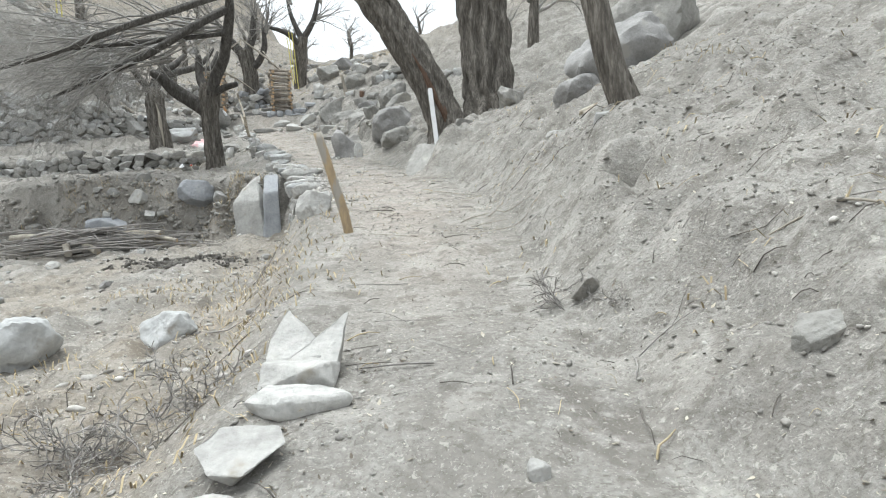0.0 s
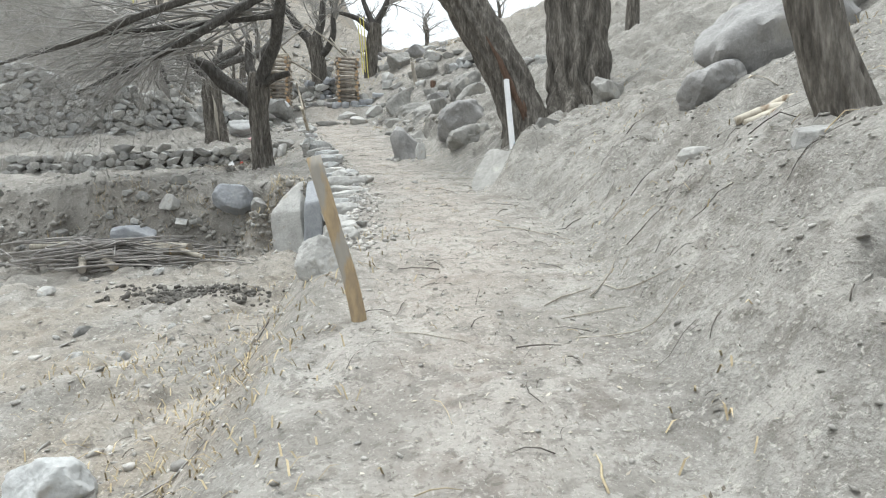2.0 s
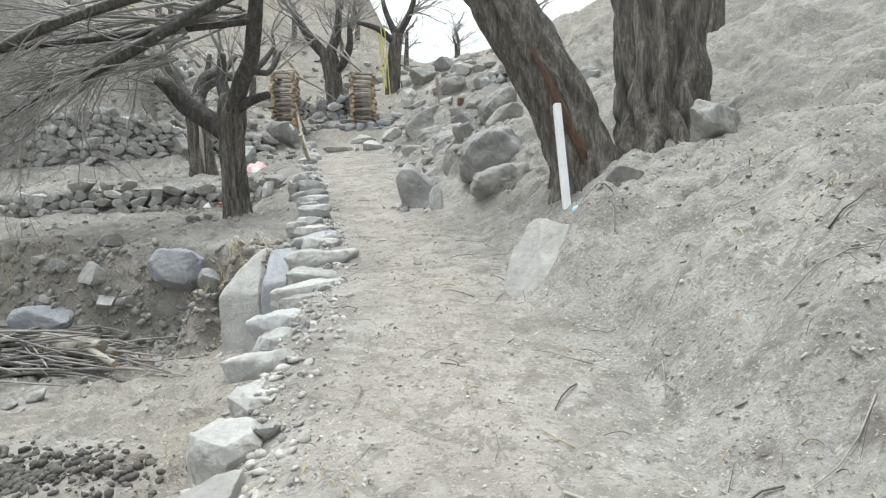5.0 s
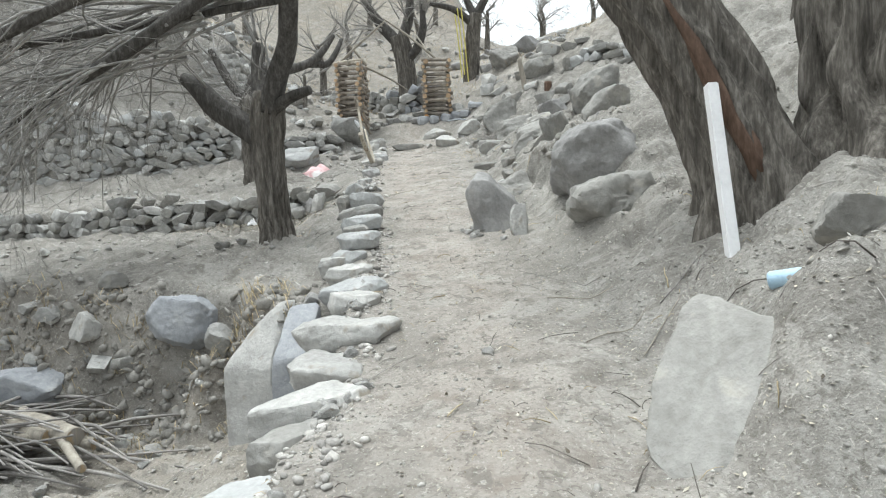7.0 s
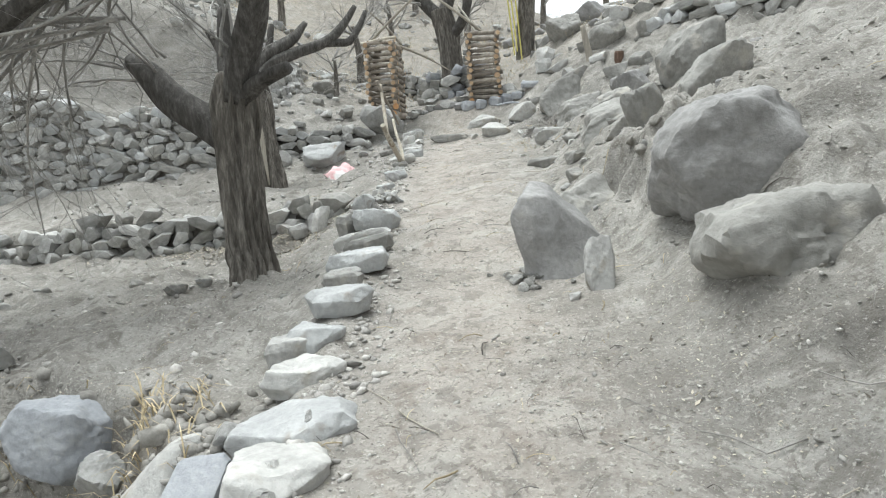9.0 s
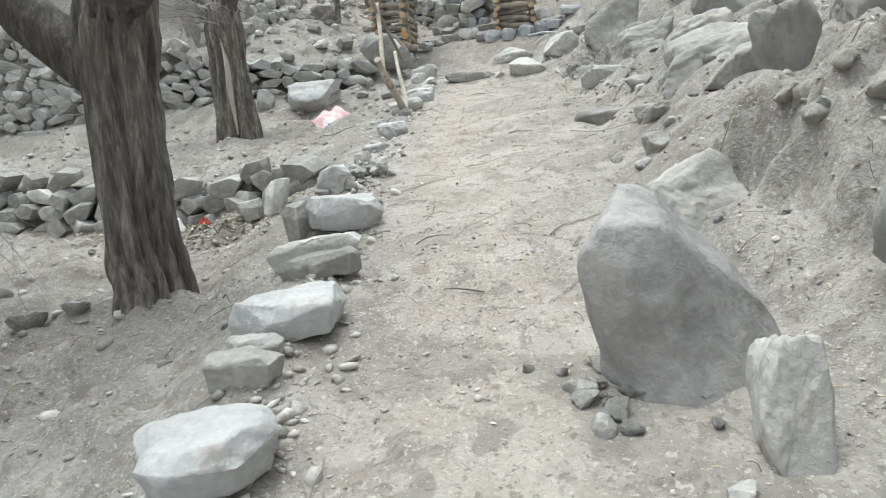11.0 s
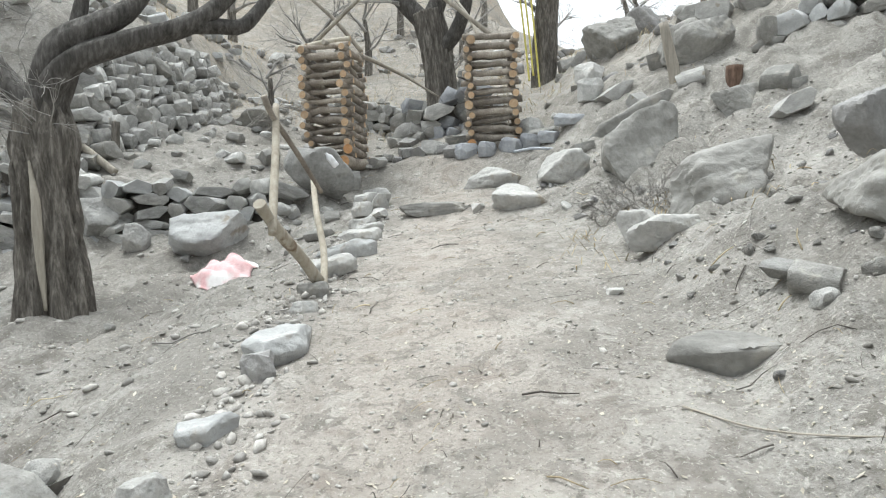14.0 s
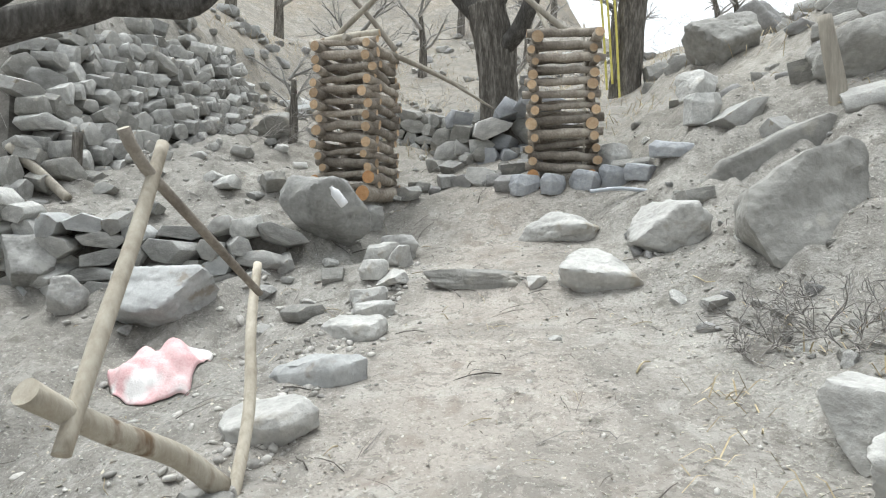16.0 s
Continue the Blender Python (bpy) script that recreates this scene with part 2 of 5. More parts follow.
def ground_z(x, y, rough=1.0):
    x, y = np.asarray(x, float), np.asarray(y, float)
    p = np.interp(y, PATH_Y, PATH_Z)
    left, right = np.interp(y, LEFT_Y, LEFT_X), np.interp(y, RIGHT_Y, RIGHT_X)
    d = x - right
    bank = np.interp(d, (0, .25, .9, 2, 3, 4, 12, 60, 300), (0, .2, .68, 1.2, 1.65, 2.1, 6, 22, 80))
    bank = bank * np.interp(y, (9, 12.4, 15, 19, 21, 23, 25, 27, 30, 40), (1, .82, .85, .72, .45, .42, .62, .8, .6, .3))
    # terraces left of the path
    t0 = .35 + (y - 5) * .055 - .04 * np.maximum(0, -4 - x)
    t1 = 1.98 + (y - 13) * .14
    b = behind_wall_high(x, y)
    t2 = 2.92 + (y - 16.8) * .15 + .3 * step(-1.3, -.05, b)
    t3 = 4.4 + .2 * np.clip(-9.5 - x, 0, 8) + .38 * np.clip(b, 0, 2) + .2 * np.clip(b - 2, 0, 16)
    u = np.interp(y, (20.5, 21.6, 24.5, 27.4, 40), (-10.5, -10.9, -11.9, -13.3, -18)) - x
    t4 = t3 + 1.7 + .3 * np.clip(u - 1.5, 0, 14)
    edge_bank = 12.45 - .5 * step(-4.6, -3.4, x) + .15 * lumps(x, y, .9, 4)
    terr = t0 + (t1 - t0) * step(-.5, .4, y - edge_bank + .22 * lumps(x, y, .45, 14) + .1 * lumps(x, y, .2, 15))
    wl = y - wall_low_y(x)
    terr = terr + (t2 - terr) * np.where(x < -6.4, step(.05, .18, wl), step(-1.2, 1.0, wl))
    terr = terr + (t3 - terr) * np.where(x < -8.4, step(.05, .2, b), step(-.6, .6, b))
    terr = terr + (t4 - terr) * step(.3, 1.5, u) * step(.4, 2.2, b)
    hill = step(30, 75, y) * np.clip((-x - .19 * y) * 1.7, 0, 45) + step(38, 60, y) * (1.2 * lumps(x, y, 11, 41) + .7 * lumps(x, y, 4.5, 42)) * step(-4, -14, x)
    far = .3 * np.maximum(0, -x - 16) * step(8, 26, y) + .12 * np.maximum(0, -x - 20)
    terr = terr + far
    d2 = left - x
    wide = np.interp(y, (0, 6.6, 7.6, 12.2, 13, 16, 20, 22, 24), (.9, 1.0, .22, .22, .5, 1.3, 1.5, 1.1, 1.2))
    w = step(0, 1, d2 / wide)
    low = np.where(y > 23, terr + (p - terr) * step(26, 40, y) * step(30, 3, d2), terr)
    z = p + np.maximum(bank, 0) * (d > 0)
    z = np.where(d2 > 0, p + (low - p) * w, z)
    z = z - .27 * np.exp(-((x - 1.27 + .3 * (y - 4.24)) ** 2 / .03 + (y - 4.24) ** 2 / .007)) + .11 * np.exp(-((x - 1.3) ** 2 / .06 + (y - 4.5) ** 2 / .03))
    z = z + .32 * np.exp(-((x - .02) ** 2 / .13 + (y - 10.4) ** 2 / .28)) * step(-.75, -.35, x) + .17 * np.exp(-((x - 1.6) ** 2 / .4 + (y - 6.0) ** 2 / 1.6))
    z = z - .4 * np.exp(-((x + 11.8) ** 2 / .10 + (y - 25.75) ** 2 / .05))
    cut = step(14.2, 14.9, y) * step(17.0, 16.2, y)
    z = z + cut * (.2 * step(.42, .56, d + .2 * lumps(x, y, .4, 51) + .12 * lumps(x, y, .15, 52)) + (.11 * lumps(x, y, .19, 53) + .06 * lumps(x, y, .1, 54)) * step(.3, .5, d) * step(1.2, .8, d) - .12 * step(.1, .4, d) * step(.62, .5, d))
    z = z + hill
    if rough:
        off = 1 - .75 * step(.1, -.25, d) * step(.1, -.25, d2)
        far_k = 1 + 1.5 * step(30, 60, np.hypot(x, y - 12))
        n = .10 * lumps(x, y, 1.3, 1) + .055 * lumps(x, y, .5, 2) + .028 * lumps(x, y, .22, 3) + .012 * lumps(x, y, .1, 5)
        z = z + rough * off * n * far_k + .014 * lumps(x, y, .35, 6) + .009 * lumps(x, y, .13, 8) + .006 * lumps(x, y, .075, 9)
        crumb = .17 * np.abs(lumps(x, y, .5, 11)) ** .7 + .095 * np.abs(lumps(x, y, .21, 12)) ** .7 + .045 * np.abs(lumps(x, y, .11, 13)) - .09
        z = z + step(.05, .6, d) * (.10 * lumps(x, y, .7, 7) + crumb * step(40, 25, y)) + .6 * crumb * step(.3, .9, d2) * step(40, 25, y)
    return z

# ---- mesh helpers ----
def mesh_from(name, verts, faces, material_=None, smooth=True):
    me = bpy.data.meshes.new(name)
    verts = np.asarray(verts, float)
    if isinstance(faces, np.ndarray):
        k = faces.shape[1]
        me.vertices.add(len(verts)), me.loops.add(faces.size), me.polygons.add(len(faces))
        me.vertices.foreach_set("co", verts.ravel())
        me.loops.foreach_set("vertex_index", faces.ravel().astype(np.int32))
        me.polygons.foreach_set("loop_start", np.arange(0, faces.size, k, dtype=np.int32))
        me.update(calc_edges=True)
    else:
        me.from_pydata(verts.tolist(), [], faces)
    if smooth:
        me.polygons.foreach_set("use_smooth", np.ones(len(me.polygons), dtype=bool))
    if material_:
        me.materials.append(material_)
    me.update()
    if smooth == "rock":
        me.set_sharp_from_angle(angle=radians(38))
    return me


class Soup:
    """Gathers pieces of one part into one mesh."""

    def __init__(self):
        self.v, self.f, self.slot = [], [], []

    def add(self, verts, faces, slot=0):
        n = len(self.v)
        self.v.extend(map(tuple, verts))
        self.f.extend(tuple(i + n for i in f) for f in faces)
        self.slot.extend([slot] * len(faces))

    def mesh(self, name, *mats, smooth=True):
        me = mesh_from(name, self.v, self.f, None, smooth)
        for m in mats:
            me.materials.append(m)
        me.polygons.foreach_set("material_index", np.array(self.slot, dtype=np.int32))
        return me


def part(name, me, parent, label=""):
    ob = new(name, me)
    ob.parent = parent
    return tagged(ob, label)


def thing(name, me, label, category, group="", kind="", m=None):
    ob = new(name, me)
    if m is not None:
        ob.matrix_world = m
    return tagged(ob, label, category, group, kind)


def gz(x, y, rough=1.0):
    return float(ground_z(x, y, rough))


def smooth_line(pts, radii, gap):
    """Catmull-Rom through points, sampled about every gap metres."""
    p = np.array(pts, float)
    q = np.vstack([2 * p[0] - p[1], p, 2 * p[-1] - p[-2]])
    out, rad = [], []
    for i in range(len(p) - 1):
        a, b, c, d = q[i:i + 4]
        n = max(1, int(np.linalg.norm(c - b) / gap))
        for k in range(n):
            t = k / n
            out.append(.5 * (2 * b + (c - a) * t + (2 * a - 5 * b + 4 * c - d) * t * t + (3 * b - a - 3 * c + d) * t ** 3))
            rad.append(radii[i] + (radii[i + 1] - radii[i]) * t)
    out.append(p[-1]), rad.append(radii[-1])
    return np.array(out), np.array(rad)


def tube(line, radii, sides=8, furrow=0.0, seed=0, caps=True, cap_slot=None):
    """A tapered round body along a line; furrow: depth of bark ridges as a share of the radius."""
    p, r = np.asarray(line, float), np.asarray(radii, float)
    tan = np.gradient(p, axis=0)
    tan /= np.linalg.norm(tan, axis=1)[:, None] + 1e-9
    ref = np.array((1., 0, 0)) if abs(tan[0][0]) < .8 else np.array((0, 1., 0))
    a = np.arange(sides) * 2 * math.pi / sides
    verts = []
    for i in range(len(p)):
        u = ref - tan[i] * ref.dot(tan[i])
        u /= np.linalg.norm(u) + 1e-9
        ref = u
        w = np.cross(tan[i], u)
        rr = np.full(sides, r[i])
        if furrow:
            tw = .5 * math.sin(i * .11 + seed) + .35 * math.sin(i * .29 + seed * 2)
            tw2 = tw + .6 * math.sin(i * .41 + seed * 3)
            rr = rr * (1 + furrow * (1.1 * np.abs(np.sin(a * 6 + tw2 + seed)) ** .55 - .6 + .45 * np.sin(a * 11 + 3 * tw + .8 * math.sin(i * .17)) + .3 * np.sin(a * 17 - 2 * tw + i * .05) + .5 * np.sin(a * 2 + seed + i * .05)))
        verts.extend(p[i] + rr[k] * (math.cos(a[k]) * u + math.sin(a[k]) * w) for k in range(sides))
    faces = [(i * sides + k, i * sides + (k + 1) % sides, (i + 1) * sides + (k + 1) % sides, (i + 1) * sides + k) for i in range(len(p) - 1) for k in range(sides)]
    ends = [tuple(range(sides - 1, -1, -1)), tuple(range(len(verts) - sides, len(verts)))] if caps else []
    if cap_slot is None:
        return verts, faces + ends
    return verts, faces, ends


def ico(sub):
    bm = bmesh.new()
    bmesh.ops.create_icosphere(bm, subdivisions=sub, radius=1)
    v = np.array([x.co[:] for x in bm.verts])
    f = np.array([[q.index for q in x.verts] for x in bm.faces])
    bm.free()
    return v, f


ICO = {s: ico(s) for s in (1, 2, 3, 4, 5)}


def rock_shape(seed, sub=3, cuts=10, sharp=40, grain=.03, chips=.07, blocky=False):
    """An uneven stone of about unit radius: a ball cut by planes, with worn edges and a rough skin."""
    rng = np.random.default_rng(seed)
    v, f = ICO[sub]
    n = rng.normal(size=(cuts, 3))
    n = np.vstack([n / np.linalg.norm(n, axis=1)[:, None], [(0, 0, 1), (0, 0, -1)]])
    d = np.append(rng.uniform(.5, .95, cuts), (.8, .8))
    if blocky:
        n = np.vstack([n, [(1, 0, 0), (-1, 0, 0), (0, 1, 0), (0, -1, 0)]])
        d = np.append(np.maximum(d, .72), rng.uniform(.6, .8, 4))
        d[cuts:cuts + 2] = rng.uniform(.55, .75, 2)
        n[-6:] += rng.normal(0, .16, (6, 3))
        n /= np.linalg.norm(n, axis=1)[:, None]
    dots = np.maximum(v @ n.T, 0) / d
    r = (dots ** sharp).sum(1) ** (-1 / sharp)
    r = np.minimum(r, 1.25)
    if sub > 1:
        o = rng.uniform(0, 50, 3)
        r = r * (1 + np.array([chips * noise.noise(Vector(x * 2.2 + o)) - .5 * chips * abs(noise.noise(Vector(x * 4.1 - o))) + grain * noise.noise(Vector(x * 7 + o)) + (.6 * grain * noise.noise(Vector(x * 15 + o)) + .35 * grain * noise.noise(Vector(x * 34 + o)) if sub > 3 else 0) for x in v]))
    return v * r[:, None], f


def rock(label, x, y, w, d, h, stone, seed, yaw=0, tip=0, lean=0, sink=.3, z=None, sub=4, sharp=24, name="rock", category="rock", group="", chips=.07, blocky=False, dent=None):
    """A single stone bedded in the ground at x, y: w across, d deep, h high."""
    v, f = rock_shape(seed, sub + (sub == 4), 10, sharp, .04, chips, blocky)
    v = v / np.abs(v).max(0)
    if dent:
        away = np.linalg.norm(v - np.array(dent[:3]), axis=1)
        v = v * (1 - dent[3] * np.exp(-(away / dent[4]) ** 2))[:, None]
    me = mesh_from(name, v * (w / 2, d / 2, h / 2), f, stone, "rock")
    base = gz(x, y) if z is None else z
    return thing(name, me, label, category, group, m=pose(x, y, base + h * (.5 - sink), tip, lean, yaw))


PIECES = {}


def piece(stone, k, sub=2):
    key = (stone.name, k, sub)
    if key not in PIECES:
        rng = random.Random(900 + k)
        bm = bmesh.new()
        n = rng.choice((5, 6, 6, 7, 8))
        turn = rng.random() * 6.28
        for q in range(n):
            a = turn + (q + rng.uniform(-.3, .3)) * 2 * math.pi / n
            r = rng.uniform(.85, 1.2)
            r /= max(abs(math.cos(a)), abs(math.sin(a))) ** .45
            for depth, grow_by in ((-1, rng.uniform(.78, .98)), (.9, rng.uniform(.8, 1.05))):
                bm.verts.new((math.cos(a) * r * grow_by, depth + rng.uniform(-.1, .15), math.sin(a) * r * grow_by))
        hull = bmesh.ops.convex_hull(bm, input=bm.verts)
        bmesh.ops.delete(bm, geom=list({g for g in hull["geom_interior"] + hull["geom_unused"] if isinstance(g, bmesh.types.BMVert)}), context="VERTS")
        bmesh.ops.dissolve_limit(bm, angle_limit=radians(9), verts=bm.verts, edges=bm.edges)
        bmesh.ops.bevel(bm, geom=bm.edges[:], offset=.035, segments=1, affect="EDGES")
        bmesh.ops.triangulate(bm, faces=bm.faces)
        me = bpy.data.meshes.new("stone")
        bm.to_mesh(me)
        bm.free()
        v = np.array([w.co[:] for w in me.vertices])
        scale = .5 / np.abs(v).max(0)
        me.transform(Matrix.Diagonal((*scale, 1)))
        me.polygons.foreach_set("use_smooth", np.ones(len(me.polygons), dtype=bool))
        me.materials.append(stone)
        me.set_sharp_from_angle(angle=radians(35))
        PIECES[key] = me
    return PIECES[key]


def worn_piece(stone, k):
    """A small worn stone in a box of one metre, shared by alike loose stones."""
    key = (stone.name, k, "worn")
    if key not in PIECES:
        v, f = rock_shape(700 + k, 3, 8, 14, .04, .12)
        PIECES[key] = mesh_from("stone", v * .5 / np.abs(v).max(0), f, stone, "rock")
    return PIECES[key]


def hewn_mesh(name, corners, stone, seed, chip=.035, bevel=.05, cuts=3):
    """A broken stone: the hull of a few corners, its edges chipped and its faces rough."""
    bm = bmesh.new()
    for c in corners:
        bm.verts.new(c)
    hull = bmesh.ops.convex_hull(bm, input=bm.verts)
    bmesh.ops.delete(bm, geom=list({g for g in hull["geom_interior"] + hull["geom_unused"] if isinstance(g, bmesh.types.BMVert)}), context="VERTS")
    bmesh.ops.dissolve_limit(bm, angle_limit=radians(6), verts=bm.verts, edges=bm.edges)
    size = max(max(c[i] for c in corners) - min(c[i] for c in corners) for i in range(3))
    bmesh.ops.bevel(bm, geom=bm.edges[:], offset=bevel * size * .5, segments=2, profile=.6, affect="EDGES")
    bmesh.ops.triangulate(bm, faces=bm.faces)
    for gap in (.22, .11, .06, .035)[:cuts + 1]:
        long_edges = [e for e in bm.edges if e.calc_length() > gap * size]
        if long_edges:
            bmesh.ops.subdivide_edges(bm, edges=long_edges, cuts=1)
            bmesh.ops.triangulate(bm, faces=bm.faces)
    bm.normal_update()
    o = Vector((seed * 3.7, seed * 1.3, seed * 2.1))
    for v in bm.verts:
        q = v.co / size
        a = .9 * noise.noise(q * 2.6 + o) - .35 * abs(noise.noise(q * 5 - o)) + .2 * noise.noise(q * 11 + o) + .1 * noise.noise(q * 26 - o)
        v.co += v.normal * a * chip * size
    me = bpy.data.meshes.new(name)
    bm.to_mesh(me)
    bm.free()
    me.polygons.foreach_set("use_smooth", np.ones(len(me.polygons), dtype=bool))
    me.materials.append(stone)
    me.set_sharp_from_angle(angle=radians(32))
    return me


def slab_corners(seed, w, d, h):
    """Corners of an uneven broken slab, w across, d deep and h high, about its middle."""
    rng = random.Random(seed)
    n = rng.choice((5, 6, 6, 7))
    turn = rng.random() * 6.28
    out = []
    for k in range(n):
        a = turn + (k + rng.uniform(-.28, .28)) * 2 * math.pi / n
        r = rng.uniform(.86, 1.12)
        for zz, rr in ((-.5, rng.uniform(.75, .95)), (rng.uniform(-.1, .3), 1.0), (rng.uniform(.33, .5), rng.uniform(.7, .9))):
            out.append((math.cos(a) * r * rr * w / 2, math.sin(a) * r * rr * d / 2, zz * h))
    return out


def hewn(label, x, y, corners, stone, seed, yaw=0, tip=0, lean=0, z=None, name="rock", category="rock", group="", chip=.035, bevel=.05, cuts=3):
    """A broken stone from its corners, its middle or foot at x, y, z."""
    return thing(name, hewn_mesh(name, corners, stone, seed, chip, bevel, cuts), label, category, group, m=pose(x, y, gz(x, y) if z is None else z, tip, lean, yaw))


def dry_wall(name, label, line, base_at, height_at, stone_size, stones, seed, lean=.12, sub=2, jitter=1.0, depth=.3):
    """A dry-stone wall: a core coloured dark for the shade in the gaps, and in front of it stones of their own in rough
    courses. line: its front, from left to right.
    """
    rng = random.Random(seed)
    line = np.array(line, float)
    seg = np.linalg.norm(np.diff(line, axis=0), axis=1)
    s_at = np.append(0, np.cumsum(seg))
    total = s_at[-1]

    def at(s):
        x, y = np.interp(s, s_at, line[:, 0]), np.interp(s, s_at, line[:, 1])
        x2, y2 = np.interp(s + .02, s_at, line[:, 0]), np.interp(s + .02, s_at, line[:, 1])
        x1, y1 = np.interp(s - .02, s_at, line[:, 0]), np.interp(s - .02, s_at, line[:, 1])
        return x, y, math.atan2(y2 - y1, x2 - x1)
    # core sheet: its dark colour stands in for shade deep in the joints
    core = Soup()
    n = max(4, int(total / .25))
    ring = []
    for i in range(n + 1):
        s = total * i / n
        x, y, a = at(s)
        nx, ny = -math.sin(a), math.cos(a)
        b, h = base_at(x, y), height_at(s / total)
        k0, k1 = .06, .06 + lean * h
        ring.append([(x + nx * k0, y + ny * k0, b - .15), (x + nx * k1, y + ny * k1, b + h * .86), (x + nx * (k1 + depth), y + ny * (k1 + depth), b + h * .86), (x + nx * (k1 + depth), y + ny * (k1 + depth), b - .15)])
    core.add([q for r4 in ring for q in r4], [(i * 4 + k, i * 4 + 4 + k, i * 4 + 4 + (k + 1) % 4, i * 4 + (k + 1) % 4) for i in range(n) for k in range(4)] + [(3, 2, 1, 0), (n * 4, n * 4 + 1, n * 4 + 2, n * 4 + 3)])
    wall = thing(name, core.mesh(name, GAP_SHADE_DUNG, smooth=False), label, "stone wall", kind="structure")
    z = 0.0
    row = 0
    top = max(height_at(k / 10) for k in range(11))
    while z < top:
        h = stone_size[1] * rng.uniform(.8, 1.3)
        s = -rng.random() * stone_size[0] * .5
        while s < total:
            w = stone_size[0] * rng.choice((.6, .75, .9, 1.1, 1.4)) * rng.uniform(.85, 1.15)
            mid = min(max(s + w / 2, 0), total)
            if z + h * .4 < height_at(mid / total) * rng.uniform(.92, 1.12):
                x, y, a = at(mid)
                nx, ny = -math.sin(a), math.cos(a)
                back = lean * z + rng.uniform(-.04, .06) * jitter
                ob = new("stone", piece(rng.choice(stones), rng.randrange(14), sub))
                ob.parent = wall
                hh = h * rng.choice((1.0, 1.12, 1.25, 1.4))
                m = pose(x + nx * back, y + ny * back, base_at(x, y) + z + h / 2 + rng.uniform(-.02, .02) * jitter, rng.uniform(-12, 12) * jitter, rng.uniform(-17, 17) * jitter, math.degrees(a) + rng.uniform(-18, 18) * jitter)
                ob.matrix_local = m @ Matrix.Diagonal((w * 1.14, stone_size[0] * rng.uniform(.7, 1.1), hh, 1))
            s += w
        z += h * .92
        row += 1
    return wall


def scatter(name, label, category, shape, count, place, stone, seed, flat=1.0, tri=True):
    """Many small loose pieces in one mesh. place(rng, n) gives x, y, size; shape is (verts, faces)."""
    rng = np.random.default_rng(seed)
    x, y, size = place(rng, count)
    n = len(x)
    sv, sf = shape
    z = ground_z(x, y)
    yaw, tilt = rng.uniform(0, 2 * math.pi, n), rng.normal(0, .35, n)
    st = rng.uniform(.6, 1.35, (n, 3))
    st[:, 2] *= flat
    v = sv[None] * st[:, None] * size[:, None, None] * (1 + rng.normal(0, .19, (n, len(sv), 1)))
    vz = v[..., 2] + v[..., 0] * tilt[:, None]
    vx = v[..., 0] * np.cos(yaw)[:, None] - v[..., 1] * np.sin(yaw)[:, None] + x[:, None]
    vy = v[..., 0] * np.sin(yaw)[:, None] + v[..., 1] * np.cos(yaw)[:, None] + y[:, None]
    vz = vz + z[:, None] + .15 * size[:, None] * flat
    verts = np.stack([vx, vy, vz], -1).reshape(-1, 3)
    faces = (sf[None] + (np.arange(n) * len(sv))[:, None, None]).reshape(-1, sf.shape[1])
    return thing(name, mesh_from(name, verts, faces, stone, smooth=False), label, category, kind="stuff")


def grow(out, rng, start, way, length, radius, level, droop=0.0, wander=.35, kids=4, sides=6):
    """A bare branch with side twigs, as tubes into out."""
    n = 7 if level > 0 else 5
    p, d = Vector(start), Vector(way).normalized()
    pts, rad = [p[:]], [radius]
    nodes = []
    for i in range(n):
        d = (d + Vector((rng.gauss(0, wander), rng.gauss(0, wander), rng.gauss(0, wander) - droop)) * .45).normalized()
        p = p + d * length / n
        pts.append(p[:]), rad.append(radius * (1 - .8 * (i + 1) / n))
        nodes.append((p.copy(), d.copy(), rad[-1]))
    line, rr = smooth_line(pts, rad, length / n / (2 if level > 1 else 1.01))
    out.add(*tube(line, np.maximum(rr, .0022), sides if level > 1 else (5 if level else 3), 0, 0, level > 1))
    if level > 0:
        for k in range(kids + (2 if level == 1 else 0)):
            q, d2, r2 = nodes[rng.randrange(1, n)]
            side = Vector((rng.gauss(0, 1), rng.gauss(0, 1), rng.gauss(0, .6)))
            grow(out, rng, q, d2 + side * .55, length * rng.uniform(.35, .7), max(r2 * .6, .003), level - 1, droop, wander, kids, sides)


def tree(label, trunk, limbs, sprays, seed, bark=BARK, furrow=.12, name="tree", limb_bark=BARK_DARK):
    """A bare tree. trunk and limbs: (points, radii); sprays: (start, way, length, radius, level, droop, count)."""
    rng = random.Random(seed)
    root = tagged(new(name), label, "tree")
    root.location = trunk[0][0]
    inv = Matrix.Translation(-Vector(trunk[0][0]))

    def put(nm, soup, mat_, lab=""):
        me = soup.mesh(nm, mat_)
        me.transform(inv)
        part(nm, me, root, lab)
    s = Soup()
    line, rr = smooth_line(*trunk, .05)
    s.add(*tube(line, rr, 64, furrow, seed))
    put("trunk", s, bark)
    for pts, radii in limbs:
        s = Soup()
        line, rr = smooth_line(pts, radii, .08)
        s.add(*tube(line, rr, 16, furrow * .7, seed + len(pts)))
        put("limb", s, limb_bark)
    s = Soup()
    for start, way, length, radius, level, droop, count in sprays:
        for k in range(count):
            w = Vector(way).normalized() + Vector((rng.gauss(0, .22), rng.gauss(0, .22), rng.gauss(0, .16)))
            grow(s, rng, Vector(start) + Vector((rng.gauss(0, .06), rng.gauss(0, .06), rng.gauss(0, .06))), w, length * rng.uniform(.75, 1.2), radius * rng.uniform(.7, 1.15), level, droop)
    if s.v:
        put("crown", s, BRANCH, "bare grey twigs without leaves")
    return root

